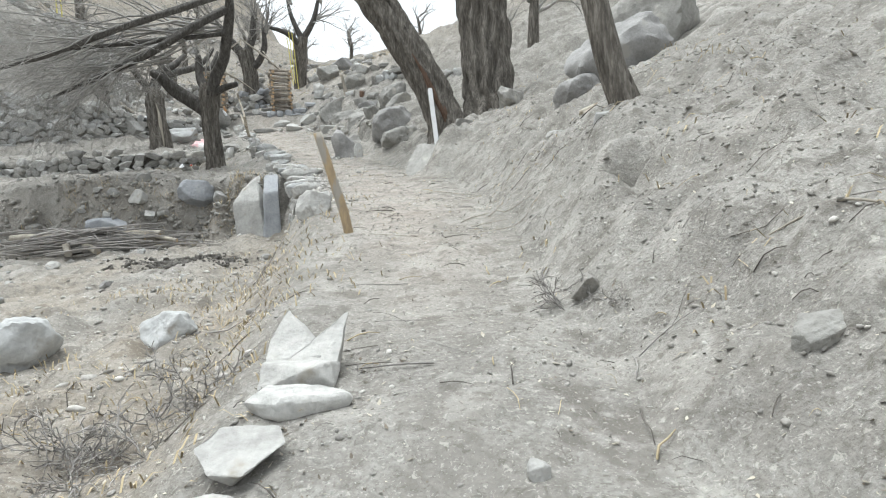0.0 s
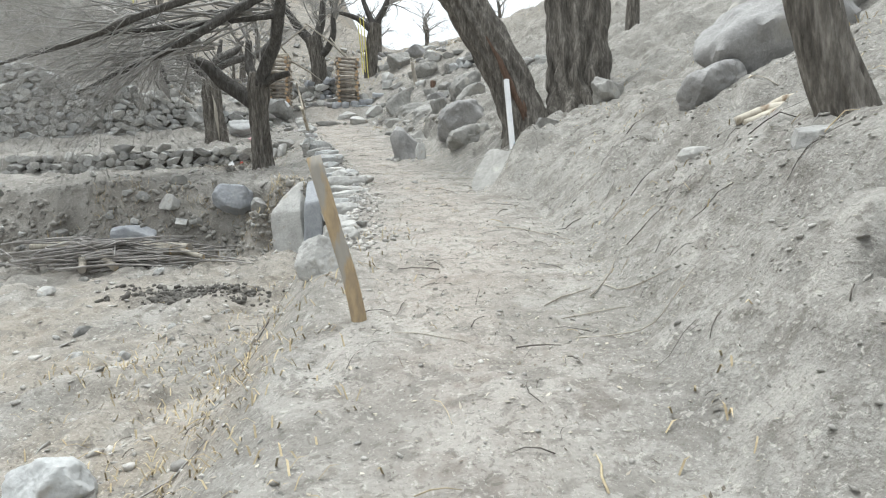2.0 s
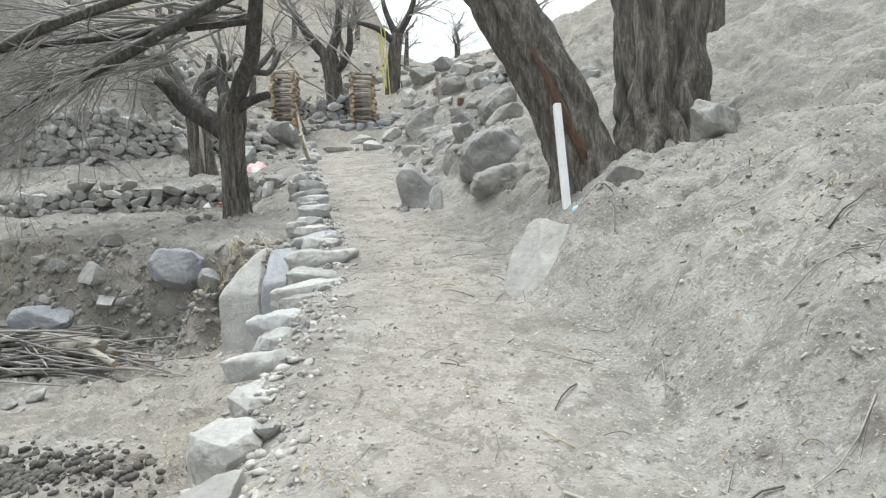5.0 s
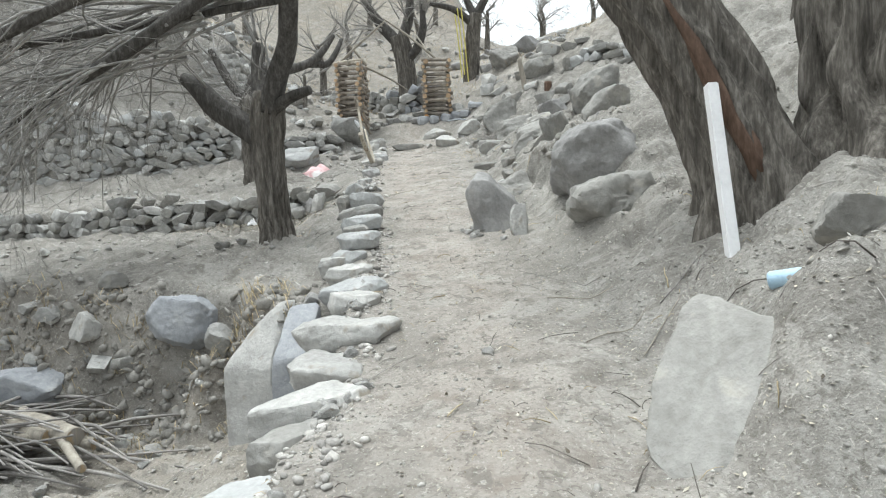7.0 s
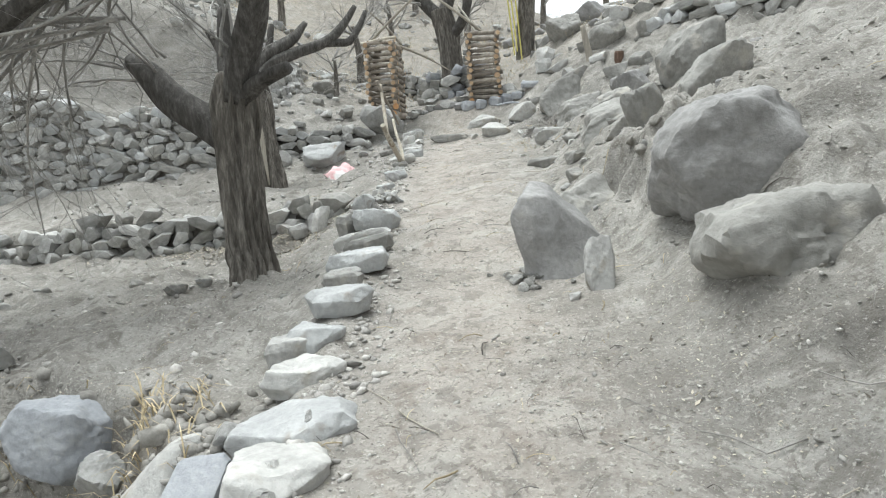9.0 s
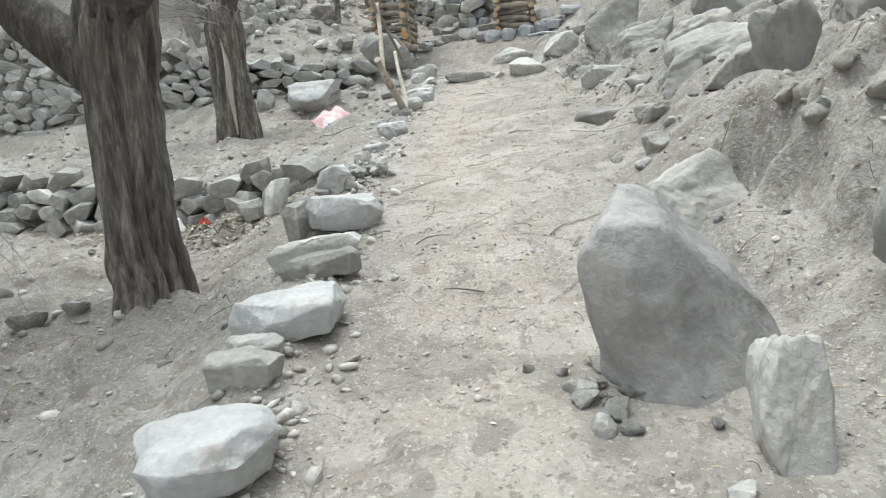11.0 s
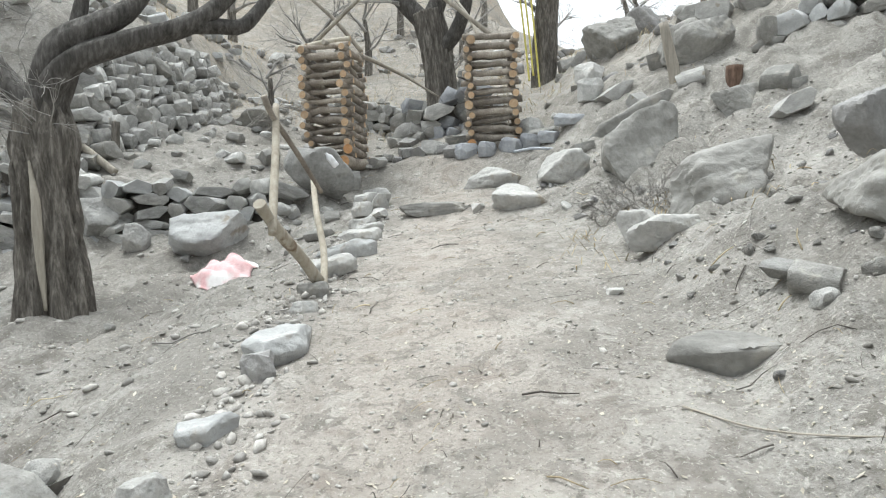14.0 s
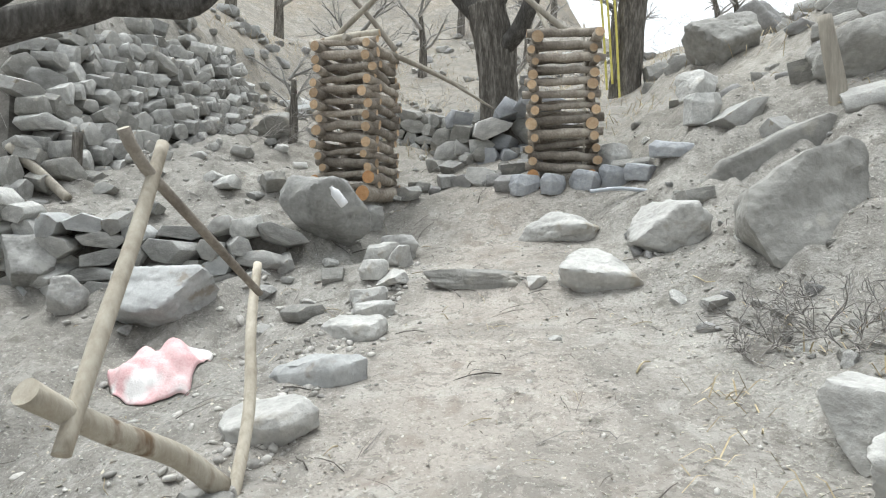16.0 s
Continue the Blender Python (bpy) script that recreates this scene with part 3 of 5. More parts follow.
# ---- ground: one sheet, fine near the path and coarse far off ----
def spread(lo, hi, gap, far_lo, far_hi):
    a = list(np.arange(lo, hi, gap))
    g, x = gap, a[0]
    while x > far_lo:
        g *= 1.13
        x -= g
        a.insert(0, x)
    g, x = gap, a[-1]
    while x < far_hi:
        g *= 1.13
        x += g
        a.append(x)
    return np.array(a)


gx, gy = spread(-11.5, 3.2, .042, -400, 400), spread(.2, 25.5, .042, -300, 500)
GX, GY = np.meshgrid(gx, gy)
GZ = ground_z(GX, GY)
nx, ny = len(gx), len(gy)
idx = np.arange(nx * ny).reshape(ny, nx)
quads = np.stack([idx[:-1, :-1], idx[:-1, 1:], idx[1:, 1:], idx[1:, :-1]], -1).reshape(-1, 4)
ground_mesh = mesh_from("ground", np.stack([GX, GY, GZ], -1).reshape(-1, 3), quads, EARTH)
fx, fy = GX.ravel(), GY.ravel()
l_x, r_x = np.interp(fy, LEFT_Y, LEFT_X), np.interp(fy, RIGHT_Y, RIGHT_X)
centre, half = (l_x * .55 + r_x * .45), (r_x - l_x) / 2
masks = {
    "trodden": np.clip(1.25 - np.abs(fx - centre) / half * 1.1, 0, 1) * step(2, 6, fy) * step(27, 23, fy),
    "straw": step(.1, .6, l_x - fx) * step(13.2, 11.5, fy) * np.clip(.55 + .6 * lumps(fx, fy, .8, 21), 0, 1) + step(23, 28, fy) * step(40, 20, np.abs(fx)) * np.clip(.75 + .5 * lumps(fx, fy, .9, 22), 0, 1),
    "litter": np.clip(step(.5, 1.2, l_x - fx) * step(12.7, 13.4, fy) * step(26, 23, fy) * np.clip(.28 + .45 * lumps(fx, fy, .9, 24), 0, .7) + .7 * np.exp(-((fx + 1.5) ** 2 / .12 + (fy - 2.7) ** 2 / .06)) + step(11.9, 12.2, fy) * step(12.9, 12.6, fy) * step(-3.2, -3.8, fx) * step(-13, -11, fx) * .8 + step(.6, 0, np.abs(fy - 16.5)) * step(-5.2, -6.2, fx) * step(-9.5, -8, fx) + np.exp(-((fx + 3.95) ** 2 / .5 + (fy - 9.1) ** 2 / .12)) * 1.3, 0, 1),
}
for key, values in masks.items():
    ground_mesh.attributes.new(key, "FLOAT", "POINT").data.foreach_set("value", values.astype(np.float32))
thing("ground", ground_mesh, "dry dusty grey-beige hillside with a trodden path", "ground", kind="structure")

# ---- trees ----
LEANING = tree("dark leaning willow trunk with furrowed bark and a rotten foot",
     ([(.24, 12.5, 2.25), (.18, 12.53, 2.7), (.08, 12.56, 3.05), (-.18, 12.62, 3.72), (-.55, 12.66, 4.42), (-1.1, 12.7, 5.3), (-1.8, 12.6, 6.2), (-2.4, 12.8, 7.2)], [.5, .4, .35, .33, .33, .31, .26, .16]),
     [([(-1.1, 12.45, 5.3), (-1.0, 12.9, 5.9), (-.6, 13.2, 6.8)], [.22, .18, .1]),
      ([(-1.7, 12.6, 6.0), (-2.6, 12.2, 6.5), (-3.6, 11.7, 6.7)], [.2, .14, .08]),
      ([(.35, 12.45, 2.75), (.6, 12.1, 2.74), (.85, 12.0, 2.78), (1.1, 12.05, 2.85)], [.12, .06, .035, .02])],
     [((-2.3, 12.8, 7.0), (-.4, 0, 1), 1.6, .05, 2, .05, 4)], 3, furrow=.17)
rot = Soup()
rot.add(*tube(*smooth_line([(-.02, -.24, .35), (-.12, -.27, .75), (-.28, -.24, 1.1), (-.5, -.22, 1.6), (-.72, -.2, 2.0)], [.04, .075, .07, .05, .015], .05), 18, .35, 4))
part("rotten_wood", rot.mesh("rotten_wood", BARK_RED), LEANING, "reddish rotten heartwood showing through the bark")
tree("thick upright old trunk with deep grey furrows",
     ([(1.08, 12.9, 2.9), (1.06, 12.9, 3.4), (1.04, 12.95, 4.1), (1.0, 13.0, 5.0), (.9, 13.0, 6.2), (.85, 13, 7.2)], [.66, .5, .45, .43, .4, .3]),
     [([(.9, 13.0, 5.9), (1.5, 13.2, 6.6), (2.1, 13.3, 7.6)], [.24, .17, .1])],
     [((.85, 13, 7.1), (0, 0, 1), 1.6, .05, 2, .0, 4)], 5, furrow=.2)
tree("slim leaning dark trunk on the bare bank",
     ([(1.78, 5.5, 1.7), (1.7, 5.5, 2.0), (1.54, 5.52, 2.45), (1.42, 5.55, 3.0), (1.3, 5.6, 3.6), (1.05, 5.7, 4.6), (.8, 5.8, 5.8)], [.165, .135, .112, .105, .10, .09, .06]),
     [], [((.8, 5.8, 5.7), (-.1, 0, 1), 1.2, .035, 2, 0, 4)], 8, furrow=.1)
tree("pollarded fruit tree with a dark stem and long drooping bare branches",
     ([(-5.46, 15.05, 2.05), (-5.49, 15.06, 2.45), (-5.53, 15.08, 3.0), (-5.57, 15.12, 3.6), (-5.58, 15.15, 4.05), (-5.52, 15.2, 4.4)], [.26, .2, .172, .168, .2, .17]),
     [([(-5.58, 15.15, 3.75), (-5.9, 15.1, 3.98), (-6.3, 15.05, 4.25), (-6.6, 15.05, 4.55), (-6.9, 15.1, 4.75)], [.17, .16, .15, .12, .07]),
      ([(-5.55, 15.15, 4.15), (-5.35, 15.1, 4.6), (-5.1, 15.0, 5.0), (-4.9, 14.8, 5.5), (-4.75, 14.6, 6.0), (-4.7, 14.4, 6.6)], [.16, .14, .125, .115, .1, .07]),
      ([(-5.5, 15.15, 4.15), (-5.2, 15.12, 4.3), (-4.85, 15.1, 4.38)], [.1, .08, .06]),
      ([(-5.6, 15.2, 4.2), (-5.85, 15.4, 4.6), (-5.9, 15.5, 5.2)], [.1, .09, .06]),
      ([(-4.78, 14.6, 6.0), (-5.5, 13.9, 5.35), (-6.2, 13.45, 4.75), (-7.2, 13.3, 4.3), (-8.5, 13.4, 3.85)], [.08, .078, .07, .055, .025]),
      ([(-4.72, 14.45, 6.3), (-5.6, 13.6, 5.7), (-6.7, 12.9, 5.1), (-7.7, 12.5, 4.6), (-9.2, 12.3, 4.2)], [.07, .066, .06, .05, .025]),
      ([(-4.9, 14.8, 5.5), (-5.8, 14.0, 5.2), (-6.8, 13.5, 5.0), (-8.0, 13.2, 4.85), (-9.5, 13.3, 4.6)], [.05, .045, .04, .03, .015])],
     [((-5.3, 14.3, 5.5), (-1, -.2, -.1), 4.4, .03, 2, .03, 9), ((-5.0, 14.7, 5.6), (-1, -.3, .02), 4.6, .028, 2, .03, 7), ((-5.6, 14.0, 5.2), (-1, .05, -.16), 4.0, .026, 2, .04, 7), ((-5.9, 13.7, 5.1), (-1, -.15, -.28), 2.6, .026, 2, .07, 8), ((-6.6, 13.4, 4.6), (-1, -.1, -.3), 2.2, .02, 2, .08, 8),
      ((-7.2, 13.2, 4.5), (-1, -.1, -.4), 2.0, .018, 2, .1, 8), ((-6.9, 12.9, 5.0), (-1, -.1, -.25), 2.4, .022, 2, .08, 7), ((-6.0, 14.2, 4.8), (-1, -.4, .05), 2.4, .02, 2, .03, 6), ((-5.8, 14.0, 5.4), (-1, -.2, .1), 2.6, .022, 2, .03, 5),
      ((-6.4, 15.05, 4.6), (-.6, -.2, .7), 1.3, .02, 2, 0, 4), ((-5.9, 15.5, 5.2), (-.3, .2, 1), 1.4, .025, 2, 0, 5),
      ((-5.5, 15.1, 4.6), (.3, -.3, 1), 1.2, .02, 2, 0, 3), ((-6.2, 13.5, 4.9), (-1, .2, -.1), 2.6, .022, 2, .06, 5), ((-6.8, 15.1, 4.7), (-1, 0, .4), 1.4, .018, 2, 0, 4)], 11, furrow=.23)
TREE2 = tree("old split tree stem with a pale bare heartwood scar",
     ([(-8.72, 19.4, 2.9), (-8.73, 19.4, 3.3), (-8.8, 19.45, 3.9), (-8.87, 19.5, 4.5), (-8.9, 19.55, 4.9), (-8.95, 19.55, 5.25)], [.38, .3, .26, .25, .27, .2]),
     [([(-8.9, 19.5, 5.05), (-8.77, 19.54, 5.4), (-8.57, 19.63, 5.62), (-8.25, 19.93, 5.81), (-7.85, 20.38, 6.04), (-7.6, 20.61, 6.32), (-7.4, 20.8, 6.7)], [.14, .13, .12, .108, .095, .08, .05]),
      ([(-7.88, 20.35, 6.02), (-7.7, 20.55, 6.03), (-7.54, 20.73, 6.06), (-7.45, 21.0, 6.38), (-7.4, 21.2, 6.7)], [.09, .075, .07, .06, .04]),
      ([(-8.95, 19.55, 5.2), (-8.7, 19.58, 5.72), (-8.46, 19.79, 5.94), (-8.29, 19.98, 6.1), (-8.15, 20.2, 6.4)], [.14, .12, .105, .09, .05]),
      ([(-8.95, 19.55, 5.15), (-9.3, 19.4, 5.6), (-9.6, 19.2, 6.3)], [.13, .1, .06]),
      ([(-8.9, 19.55, 5.05), (-8.8, 19.75, 5.6), (-8.7, 19.9, 6.4)], [.12, .09, .05])],
     [((-8.9, 19.5, 5.1), (-.8, -.5, .35), 1.7, .018, 2, .02, 9), ((-9.3, 19.4, 5.6), (-1, -.2, .5), 1.8, .02, 2, 0, 6), ((-8.95, 19.5, 5.0), (-.7, -.5, .5), 1.0, .014, 2, 0, 6), ((-8.8, 19.4, 5.0), (.6, -.4, .2), .8, .01, 2, .05, 5),
      ((-9.6, 19.2, 6.2), (-.3, 0, 1), 1.4, .03, 2, 0, 4), ((-7.45, 21.0, 6.35), (.6, .3, .6), 1.0, .016, 2, 0, 4)], 14, furrow=.19)
scar = Soup()
scar.add(*tube(*smooth_line([(.16, -.21, .5), (.12, -.20, .85), (.08, -.175, 1.2), (.05, -.15, 1.5), (-.02, -.13, 1.8)], [.015, .035, .045, .035, .01], .05), 16, .25, 2))
part("heartwood", scar.mesh("heartwood", BARE_WOOD), TREE2, "pale bare split heartwood")
tree("dark forked tree growing behind the log gate",
     ([(-8.2, 27.6, 5.9), (-8.2, 27.6, 6.5), (-8.28, 27.6, 7.5), (-8.45, 27.6, 8.3)], [.38, .31, .29, .3]),
     [([(-8.4, 27.6, 8.0), (-9.0, 27.5, 8.7), (-9.6, 27.4, 9.6)], [.2, .17, .1]),
      ([(-8.4, 27.6, 8.1), (-8.1, 27.7, 8.9), (-8.0, 27.8, 10)], [.2, .16, .09]),
      ([(-8.2, 27.6, 7.5), (-7.8, 27.5, 7.8), (-7.5, 27.4, 8.4), (-7.5, 27.4, 9.2)], [.15, .14, .12, .07])],
     [((-9.4, 27.4, 9.4), (-.5, -.2, .8), 1.8, .04, 2, 0, 10), ((-8.0, 27.8, 9.8), (0, 0, 1), 1.8, .04, 2, 0, 10), ((-7.5, 27.4, 9.0), (.5, -.2, .7), 1.8, .035, 2, 0, 10), ((-8.9, 27.4, 8.6), (-.6, -.3, .3), 1.5, .03, 2, 0, 5), ((-8.2, 27.5, 8.8), (.1, -.4, .8), 1.5, .03, 2, 0, 5)], 17)
tree("dark bare tree with spreading limbs on the slope",
     ([(-6.6, 30.0, 6.8), (-6.58, 30.0, 7.4), (-6.5, 30.0, 8.5), (-6.35, 30, 9.4)], [.32, .25, .24, .22]),
     [([(-6.4, 30, 9.0), (-7.1, 29.8, 9.6), (-8.0, 29.6, 9.9)], [.15, .12, .07]),
      ([(-6.35, 30, 9.3), (-5.8, 30, 10.2), (-5.5, 30, 11.2)], [.16, .13, .08]),
      ([(-6.35, 30, 9.2), (-6.8, 30, 10.3), (-7.0, 30, 11.2)], [.15, .11, .06])],
     [((-8.0, 29.6, 9.8), (-.8, 0, .4), 1.8, .035, 2, 0, 9), ((-5.5, 30, 11), (.3, 0, 1), 1.8, .035, 2, 0, 9), ((-6.9, 30, 11), (-.3, 0, 1), 1.8, .035, 2, 0, 9), ((-5.8, 30, 10.2), (.9, 0, .4), 1.8, .035, 2, 0, 8)], 19)
rng = random.Random(31)
for fx_, fy_, hh in ((-11.5, 38, 3.2), (-8.5, 40.5, 3), (-15.5, 41, 3.4), (2.7, 17.5, 3.2), (1.9, 19.5, 3.0), (-12.5, 29.5, 3), (-3, 41, 2.6), (-6, 44, 2.6), (-9.5, 42, 2.8), (-1, 38, 2.6), (-12.5, 44, 3), (-10.5, 34, 2.4), (-14.5, 36, 3), (-17, 30, 3.2), (-19, 34, 3.5), (3, 43, 3), (-5, 36.5, 1.8), (-11.2, 25.8, 1.6)):
    g0 = gz(fx_, fy_)
    r0 = .05 * hh
    tree("small bare grey tree on the far slope", ([(fx_, fy_, g0 - .2), (fx_ + .05, fy_, g0 + hh * .3), (fx_ + rng.uniform(-.2, .2), fy_, g0 + hh * .65)], [r0, r0 * .8, r0 * .45]), [],
         [((fx_, fy_, g0 + hh * (.28 + .12 * k)), (math.cos(k * 2.2), math.sin(k * 2.2), .9), hh * .45, r0 * .4, 2, 0, 2) for k in range(4)], rng.randrange(999), furrow=.08)

# ---- log gate: two crib pillars and the poles across them ----
def log_mesh(length, r, seed, knots=.1, cut=CUT_END):
    rng_ = random.Random(seed)
    n = 6
    pts = [((k / n - .5) * length, rng_.gauss(0, .006), rng_.gauss(0, .006)) for k in range(n + 1)]
    rad = [r * rng_.uniform(1 - knots, 1 + knots) for _ in pts]
    v, f, ends = tube(pts, rad, 12, .05, seed, True, 1)
    s = Soup()
    s.add(v, f, 0)
    s.f.extend(ends), s.slot.extend([1, 1])
    me = s.mesh("log", LOG_BARK, cut)
    for p_ in me.polygons:
        p_.use_smooth = p_.material_index == 0
    return me


def log_pillar(label, x, y, z, yaw, w, d, courses, seed, foot):
    rng_ = random.Random(seed)
    root = tagged(new("log_pillar"), label, "log pillar", "pillars of the log gate")
    root.matrix_world = pose(x, y, z, 0, 0, yaw)
    h = 0.0
    for c in range(courses):
        big = foot and c < 2
        r = rng_.uniform(.085, .11) if big and c == 0 else rng_.uniform(.06, .085) if big else rng_.uniform(.042, .062)
        for sx in (-1, 1):
            ob = part("log", log_mesh(d * rng_.uniform(1.12, 1.3), r * rng_.uniform(.85, 1.12), rng_.randrange(9999), .1, CUT_FRESH if big else CUT_END), root)
            ob.matrix_local = pose(sx * (w / 2 - .05) + rng_.gauss(0, .012), -.04 + rng_.gauss(0, .02), h + r, 0, 0, 90 + rng_.gauss(0, 3))
        h += r * 1.45
        r2 = rng_.uniform(.036, .05)
        for sy in (-1, 1):
            ob = part("log", log_mesh(w * rng_.uniform(1.02, 1.16), r2 * rng_.uniform(.85, 1.15), rng_.randrange(9999)), root)
            ob.matrix_local = pose(rng_.gauss(0, .015), sy * (d / 2 - .05) + rng_.gauss(0, .012), h + r2, 0, rng_.gauss(0, 2.2), rng_.gauss(0, 2))
        h += r2 * 1.5
    for sx in (-.46, .28):
        s = Soup()
        s.add(*tube([(sx * w, -d / 2 + .05, .1), (sx * w + .02, -d / 2 + .04, h * .5), (sx * w + .01, -d / 2 + .05, h + .05)], [.012, .012, .01], 6))
        part("stake", s.mesh("stake", BARE_WOOD), root, "thin pale upright stake")
    return h


TOP_L = log_pillar("crib pillar of stacked round logs with orange sawn ends", -8.55, 24.0, 4.86, 13, .72, .78, 13, 41, True)
TOP_R = log_pillar("crib pillar of stacked round logs with fat orange sawn butts", -6.3, 24.95, 4.88, 19, .76, .7, 13, 42, True)


def pole(name, label, pts, radii, wood, cut=None, category="pole", furrow=.05, sides=14, group=""):
    line, rr = smooth_line(pts, radii, .06)
    o = line[0].copy()
    v, f, ends = tube(line - o, rr, sides, furrow, len(pts) * 3 + round(radii[0] * 100), True, 1)
    s = Soup()
    s.add(v, f, 0)
    s.f.extend(ends), s.slot.extend([1, 1])
    me = s.mesh(name, wood, cut or wood)
    for p_ in me.polygons:
        p_.use_smooth = p_.material_index == 0
    return thing(name, me, label, category, group, m=Matrix.Translation(o))


tl, tr = 4.86 + TOP_L, 4.88 + TOP_R
for a_, b_, r_ in (((-8.9, 23.8, tl), (-7.5, 24.2, tl + 1.15), .035), ((-8.2, 24.3, tl), (-8.9, 23.9, tl + .9), .035), ((-6.2, 24.7, tr), (-7.6, 24.3, tl + 1.25), .035),
                   ((-8.45, 23.6, tl + .02), (-7.9, 25.6, tl - .25), .04), ((-6.4, 24.8, tr), (-7.0, 25.3, tr + .9), .03), ((-8.3, 24.2, tl), (-7.6, 25.9, tl - .5), .025)):
    pole("gate_pole", "thin grey bare pole propped on a log pillar", [a_, tuple((np.array(a_) + b_) / 2 + (.02, 0, .03)), b_], [r_, r_ * .9, r_ * .7], BARE_WOOD, group="poles on the log gate")
pole("cross_log", "pale peeled log laid across the pillar top", [(-8.95, 23.62, tl + .0), (-8.5, 23.68, tl + .03), (-8.1, 23.8, tl + .06)], [.045, .05, .045], POLE_WOOD, CUT_END)

# ---- stick frame beside the path, and single poles ----
pole("fence_stick", "pale knotty peeled stick leaning upright beside the path", [(-5.85, 18.82, 3.97), (-5.98, 19.03, 4.27), (-6.12, 19.26, 4.58), (-6.27, 19.49, 4.92)], [.026, .028, .027, .024], POLE_WOOD, group="sticks of the broken fence")
pole("fence_stick", "thin brown crooked stick leaning down across the frame", [(-6.21, 19.28, 4.95), (-6.21, 19.36, 4.82), (-6.2, 19.62, 4.57), (-6.22, 19.95, 4.28)], [.024, .022, .02, .016], LOG_BARK, POLE_WOOD, group="sticks of the broken fence")
pole("fence_stick", "straight pale post set in the path edge", [(-5.97, 19.52, 3.5), (-6.1, 19.75, 3.8), (-6.28, 19.95, 4.12), (-6.43, 20.15, 4.4)], [.028, .026, .025, .022], POLE_WOOD, group="sticks of the broken fence")
pole("fence_stick", "stout crooked yellowish log propped low", [(-5.98, 19.48, 3.6), (-5.98, 19.3, 3.78), (-5.94, 19.05, 3.94), (-5.9, 18.85, 4.08), (-5.88, 18.75, 4.16)], [.046, .042, .042, .036, .04], POLE_WOOD, POLE_WOOD, group="sticks of the broken fence")
pole("debarked_post", "leaning half-debarked post with orange-brown wood", [(-.80, 5.28, .95), (-.85, 5.28, 1.25), (-.94, 5.28, 1.6), (-1.04, 5.28, 1.97)], [.042, .044, .041, .038], ORANGE_WOOD, BARE_WOOD, "post", .16)
plank = bmesh.new()
bmesh.ops.create_cube(plank, size=1)
bmesh.ops.scale(plank, vec=(.075, .075, 1.36), verts=plank.verts)
bmesh.ops.bevel(plank, geom=plank.edges[:], offset=.008, segments=2, affect="EDGES")
plank_me = bpy.data.meshes.new("white_post")
plank.to_mesh(plank_me)
plank.free()
plank_me.materials.append(PLASTER)
pv = Vector((-.16, 12.10, 3.52)) - Vector((-.05, 11.76, 2.22))
thing("white_post", plank_me, "bright white painted square post leaning on the trunk", "post", m=Matrix.Translation((-.105, 11.93, 2.87)) @ pv.to_track_quat("Z", "Y").to_matrix().to_4x4())

# ---- big stones right of the path ----
rock("big dark grey angular boulder on the bank", -1.1, 14.7, 1.25, 1.0, .85, STONE_DARK, 101, 20, 8, -8, .3, sharp=16, chips=.1)
hewn("dark grey leaning boulder wedged at the path edge", -2.2, 14.6, [(-.38, .0, .4), (-.2, .16, .66), (-.05, .22, .64), (-.3, -.07, .54), (-.08, -.06, .52), (.37, .05, .14), (.43, .0, -.1), (.2, -.2, -.1), (-.02, -.26, -.1), (-.2, -.16, -.08), (-.3, .02, -.05), (-.2, .3, -.1), (.3, .3, -.1), (.0, .24, .5)], STONE_DARK, 102, 25, chip=.045, bevel=.05)
rock("pale dusty boulder in front of the dark one", -.8, 13.75, 1.0, .9, .7, STONE_WARM, 161, 15, 8, -14, .72, sharp=10, chips=.1)
rock("small pale upright stone", -1.92, 14.22, .27, .24, .44, STONE_PALE, 174, 30, -24, 10, .24, sharp=12, chips=.12)
hewn("large flat pale slab lying on the bank", -.32, 10.36, [(-.32, -.44, 0), (.0, -.5, -.01), (.4, -.36, .02), (.47, -.12, 0), (.3, .08, .02), (.14, .5, .0), (.04, .48, .02), (-.26, .08, 0), (-.4, -.22, .02), (-.2, -.4, -.16), (.28, -.3, -.16), (.1, .42, -.16), (-.25, 0, -.16)], STONE_WARM, 105, 2, 30, -28, z=2.09, chip=.05)
rock("huge grey sloping outcrop in the earth bank", 2.75, 9.2, 2.1, 1.5, 1.25, STONE_DARK, 106, 25, 6, -30, .4, sharp=10, chips=.13)
rock("grey rounded boulder under the outcrop", 2.0, 8.6, .9, .7, .5, STONE_DARK, 107, 10, 5, -16, .45, sharp=10, chips=.12)
rock("tall grey outcrop rock higher on the bank", 3.4, 10.6, 2.0, 1.8, 1.8, STONE_WARM, 108, 50, 12, -10, .35)
rock("pitted rock at the foot of the old trunk", 1.38, 11.95, .62, .5, .62, STONE_WARM, 109, 10, 5, 8, .25, sub=4, chips=.16)
hewn("flat pale stone on the bank edge", 1.27, 6.76, slab_corners(110, .26, .2, .12), STONE_PALE, 110, 15, 4, -5)
hewn("grey flat stone sunk in the bank", 1.42, 5.3, slab_corners(116, .3, .24, .16), STONE, 116, 20, 6, -12)
rock("large pale earthy boulder beside the path", -2.36, 15.85, .8, .7, .56, STONE_WARM, 111, 10, 6, -16, .42, sharp=9, chips=.15)
rock("two-lobed grey boulder on the rubble slope", -2.35, 18.3, 1.0, .62, .6, STONE_WARM, 112, 25, 6, -26, .34, sharp=9, chips=.14, dent=(-.2, -.9, .6, .25, .45))
rock("flat sloping grey rock face", -2.05, 17.55, .62, .5, .34, STONE_WARM, 113, 15, 12, -16, .48, sharp=12, chips=.1)
